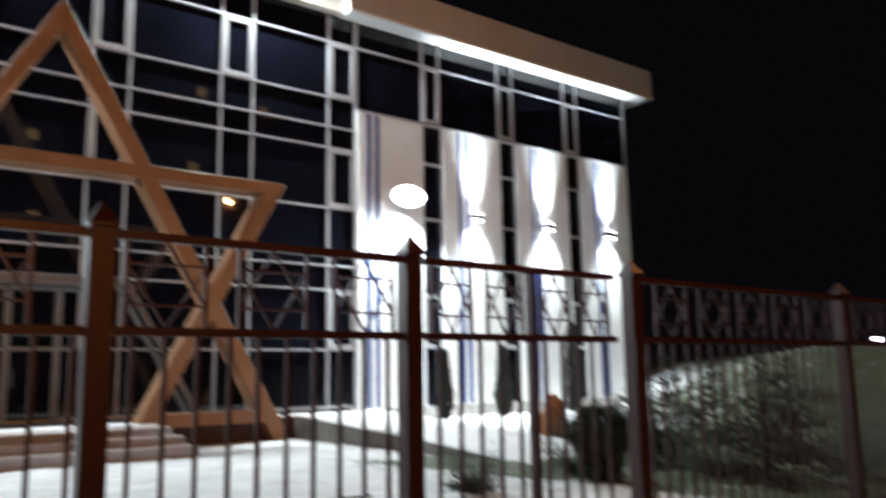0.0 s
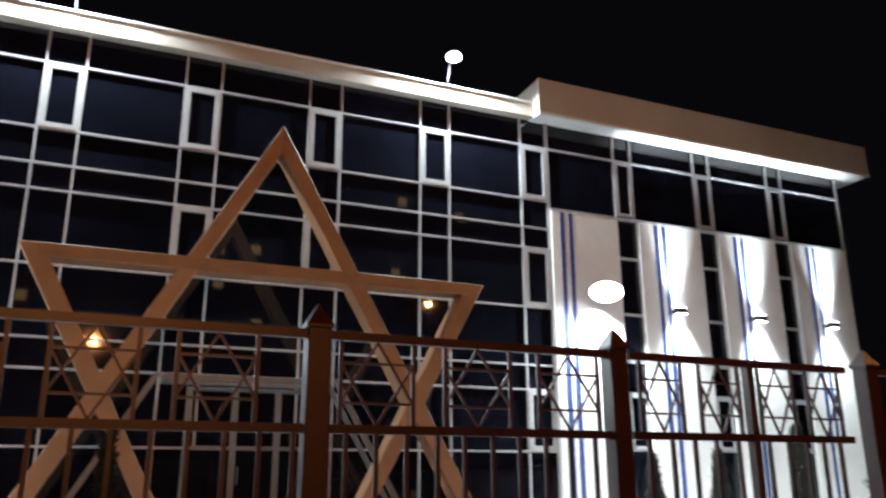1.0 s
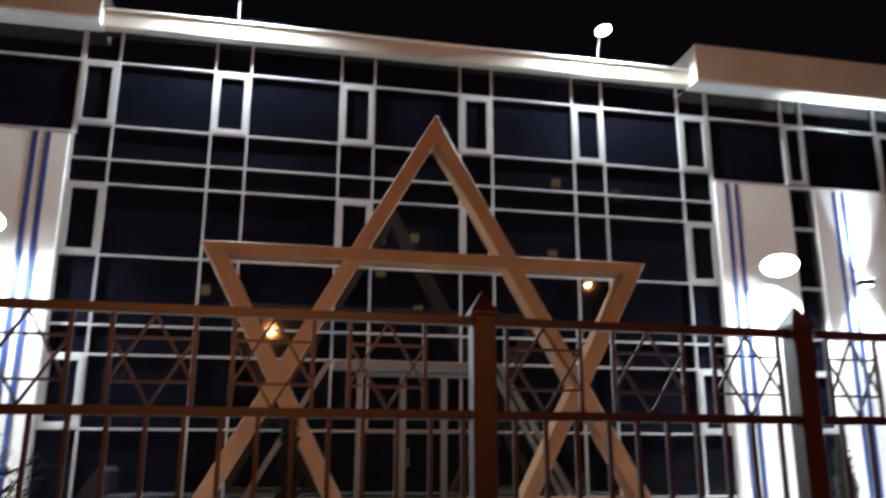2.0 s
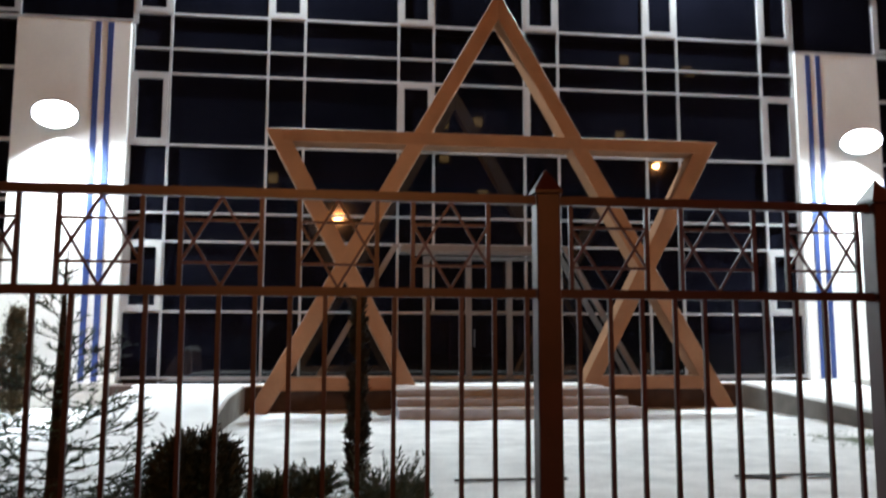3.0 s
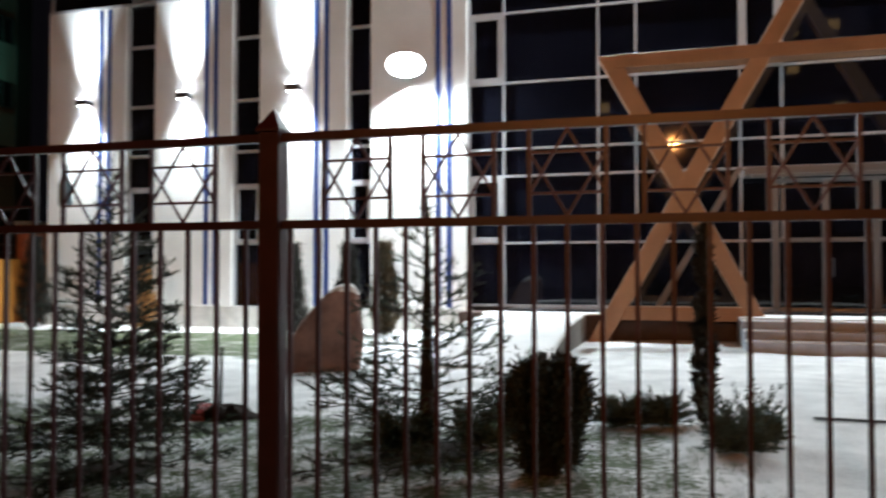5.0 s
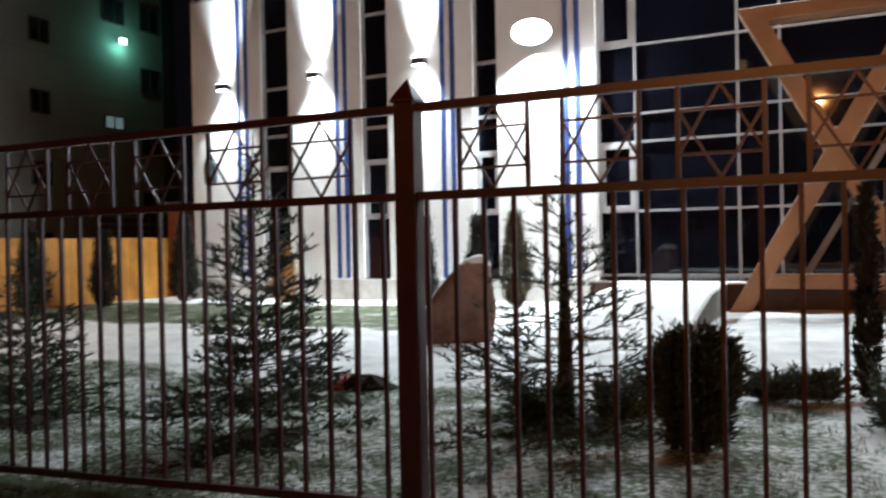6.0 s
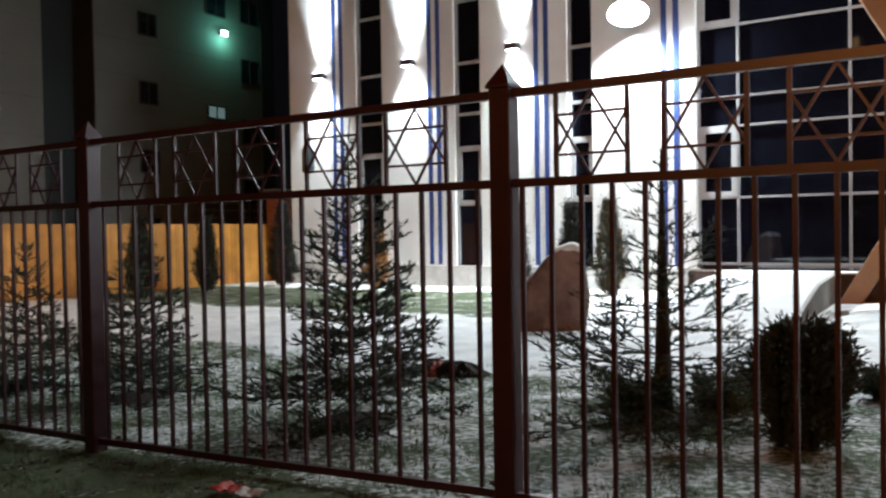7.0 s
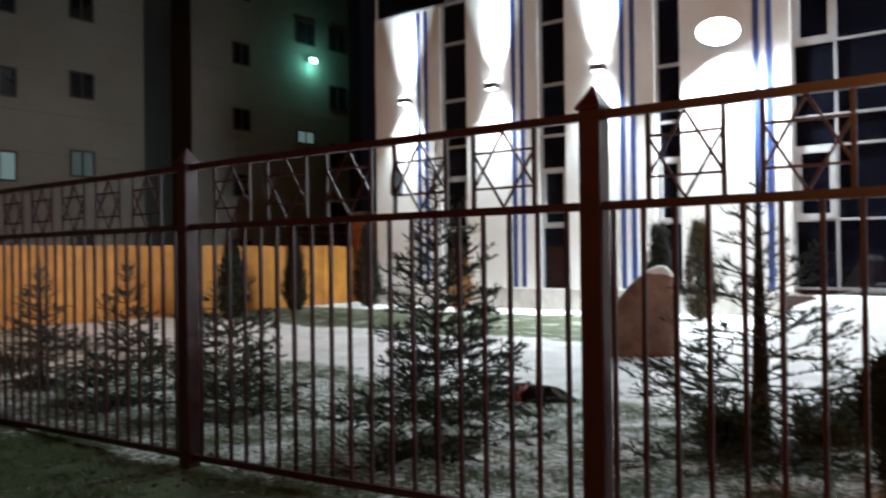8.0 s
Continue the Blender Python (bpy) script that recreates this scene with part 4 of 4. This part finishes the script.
for y in (23.5, 26.4, 29.3):
    block("post", -27.40, -27.30, y - 0.06, y + 0.06, -0.4, 3.0, DARKBOARD, shed)

apt = tagged(empty("apartment_block", (-34, 16, 0)), "grey panel apartment block with small dark windows", "building")
block("wall", -42, -28.30, 19.26, 29.0, -0.6, 24, APT, apt)
block("wall", -42, -28.30, -16, 17.12, -0.6, 24, APT, apt)
# near-black sheet and back wall: the recess's shade put into their colour
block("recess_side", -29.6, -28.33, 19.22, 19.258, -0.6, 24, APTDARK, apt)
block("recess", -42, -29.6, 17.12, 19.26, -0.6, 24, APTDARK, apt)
for i in range(16):
    for y0, y1 in ((19.28, 28.18), (-16, 17.10)):
        block("seam", -28.31, -28.296, y0, y1, 0.9 + i * 1.42, 0.925 + i * 1.42, SEAM, apt)
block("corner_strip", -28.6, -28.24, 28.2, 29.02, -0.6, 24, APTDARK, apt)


def flat_window(y0, y1, z0, z1, mat=PANEGREY):
    w = empty("window", (-28.3, (y0 + y1) / 2, z0))
    w.location = Vector(w.location) - origin_of(apt)
    w.parent = apt
    block("pane", -28.298, -28.285, y0, y1, z0, z1, mat, w)
    bm = bmesh.new()
    for a in ((y0 - 0.06, y1 + 0.06, z1, z1 + 0.06), (y0 - 0.06, y1 + 0.06, z0 - 0.06, z0), (y0 - 0.06, y0, z0, z1), (y1, y1 + 0.06, z0, z1), ((y0 + y1) / 2 - 0.025, (y0 + y1) / 2 + 0.025, z0, z1)):
        box(bm, -28.31, -28.25, a[0], a[1], a[2], a[3])
    part("frame", bm, APTDARK, w)


for fl in range(7):
    z = 1.65 + fl * 2.84
    flat_window(14.25, 15.05, z, z + 0.85, LIT_DIM if fl == 1 else PANEGREY)
    flat_window(21.32, 22.12, z - 0.35, z + 0.5)
    flat_window(26.95, 28.0, z + 1.30, z + 2.35)
    if fl == 1:
        flat_window(24.9, 25.85, z + 2.29, z + 2.79, LIT_COLD)
    elif fl > 2:
        flat_window(24.9, 25.95, z + 1.27, z + 2.27)
    flat_window(11.3, 12.3, z - 0.3, z + 0.6, LIT_COLD if fl == 1 else PANEGREY)
    flat_window(8.3, 9.3, z - 0.3, z + 0.6)
bm = box(bmesh.new(), -28.30, -28.05, 25.58, 25.78, 10.62, 10.76)
teal = tagged(empty("facade_lamp", (-28.2, 25.68, 10.7)), "small teal-glowing lamp on the apartment wall", "lamp")
part("housing", bm, METAL, teal)
part("lens", box(bmesh.new(), -28.04, -27.98, 25.52, 25.84, 10.52, 10.74), LENS_TEAL, teal)
lamp("teal_light", "POINT", (-27.85, 25.68, 10.55), (-28, 25, 0), 85, (0.25, 1.0, 0.8), radius=0.1)

# ---- a lit yard lamp far along the street ----
yard = tagged(empty("yard_lamp", (70, 31.25, 0)), "distant yard lamp with a white head on a thin pole", "street lamp")
part("pole", tube(bmesh.new(), (70.6, 31.6, 0.5), (70.6, 31.6, 3.6), 0.07, 0.05, 8), METAL, yard)
part("head", soften(box(bmesh.new(), 69.7, 70.7, 31.0, 31.7, 3.60, 3.76), 0.04, 1), METAL, yard)
part("lens", box(bmesh.new(), 69.75, 70.5, 31.05, 31.65, 3.45, 3.60), LENS_COLD, yard)

# ---- the block across the street ----
across = tagged(empty("apartment_tower", (10, -34, 0)), "tall dark apartment block across the street with a few lit windows", "building")
block("wall", -45, 80, -46, -31, -0.5, 31, APTDARK, across)
for x, z in ((9.1, 22.0), (12.4, 22.3), (26.4, 21.6), (9.0, 18.7), (27.0, 29.2), (33.9, 28.5), (12.7, 15.1), (-6.9, 16.2)):
    w = empty("window", (x, -31, z))
    w.location = Vector(w.location) - origin_of(across)
    w.parent = across
    block("pane", x - 0.42, x + 0.42, -31.0, -30.97, z - 0.45, z + 0.45, LIT_WARM, w)
    bm = bmesh.new()
    for a in ((x - 0.56, x + 0.56, z + 0.5, z + 0.56), (x - 0.56, x + 0.56, z - 0.56, z - 0.5), (x - 0.03, x + 0.03, z - 0.5, z + 0.5)):
        box(bm, a[0], a[1], -31.0, -30.94, a[2], a[3])
    part("frame", bm, FRAME, w)
    del w

# ---- grass ----
def grass(count, x0, x1, y0, y1, seed):
    rnd = random.Random(seed)
    V, F = [], []
    while len(F) < count:
        x, y = rnd.uniform(x0, x1), rnd.uniform(y0, y1)
        if rnd.random() > lawn_amount(x, y) * 1.6 or noise.noise((x * 2.2, y * 2.2, 9)) < -0.12:
            continue
        z = height(x, y) - 0.01
        for b in range(4):
            a, s = rnd.uniform(0, 6.283), rnd.uniform(0.025, 0.065)
            px, py = x + rnd.uniform(-0.03, 0.03), y + rnd.uniform(-0.03, 0.03)
            dx, dy = math.cos(a), math.sin(a)
            n = len(V)
            V.extend(((px - dy * 0.003, py + dx * 0.003, z), (px + dy * 0.003, py - dx * 0.003, z), (px + dx * s * 0.6, py + dy * s * 0.6, z + s)))
            F.append((n, n + 1, n + 2))
    me = bpy.data.meshes.new("grass")
    me.from_pydata(V, [], F)
    me.materials.append(BLADE)
    tagged(new("grass", me), "short frosted winter grass poking through snow", "grass", kind="stuff")


grass(60000, -11, 1.2, 2.4, 8.8, 5)
grass(16000, 6.5, 14, 4.0, 13, 6)


def fallen_leaves(count, x0, x1, y0, y1, seed):
    rnd = random.Random(seed)
    V, F = [], []
    for i in range(count):
        x, y = rnd.uniform(x0, x1), rnd.uniform(y0, y1)
        z = height(x, y) + rnd.uniform(0.015, 0.045)
        a, s = rnd.uniform(0, 6.283), rnd.uniform(0.015, 0.04)
        dx, dy = math.cos(a) * s, math.sin(a) * s
        n = len(V)
        V.extend(((x - dx, y - dy, z), (x + dy * 0.6, y - dx * 0.6, z + rnd.uniform(-0.01, 0.015)), (x + dx, y + dy, z + rnd.uniform(-0.005, 0.02)), (x - dy * 0.6, y + dx * 0.6, z + rnd.uniform(-0.01, 0.015))))
        F.append((n, n + 1, n + 2, n + 3))
    me = bpy.data.meshes.new("fallen_leaves")
    me.from_pydata(V, [], F)
    me.materials.append(LEAF)
    tagged(new("fallen_leaves", me), "scattered brown fallen leaves by the fence", "leaves", kind="stuff")


fallen_leaves(900, -11, 1.5, 2.4, 4.6, 44)
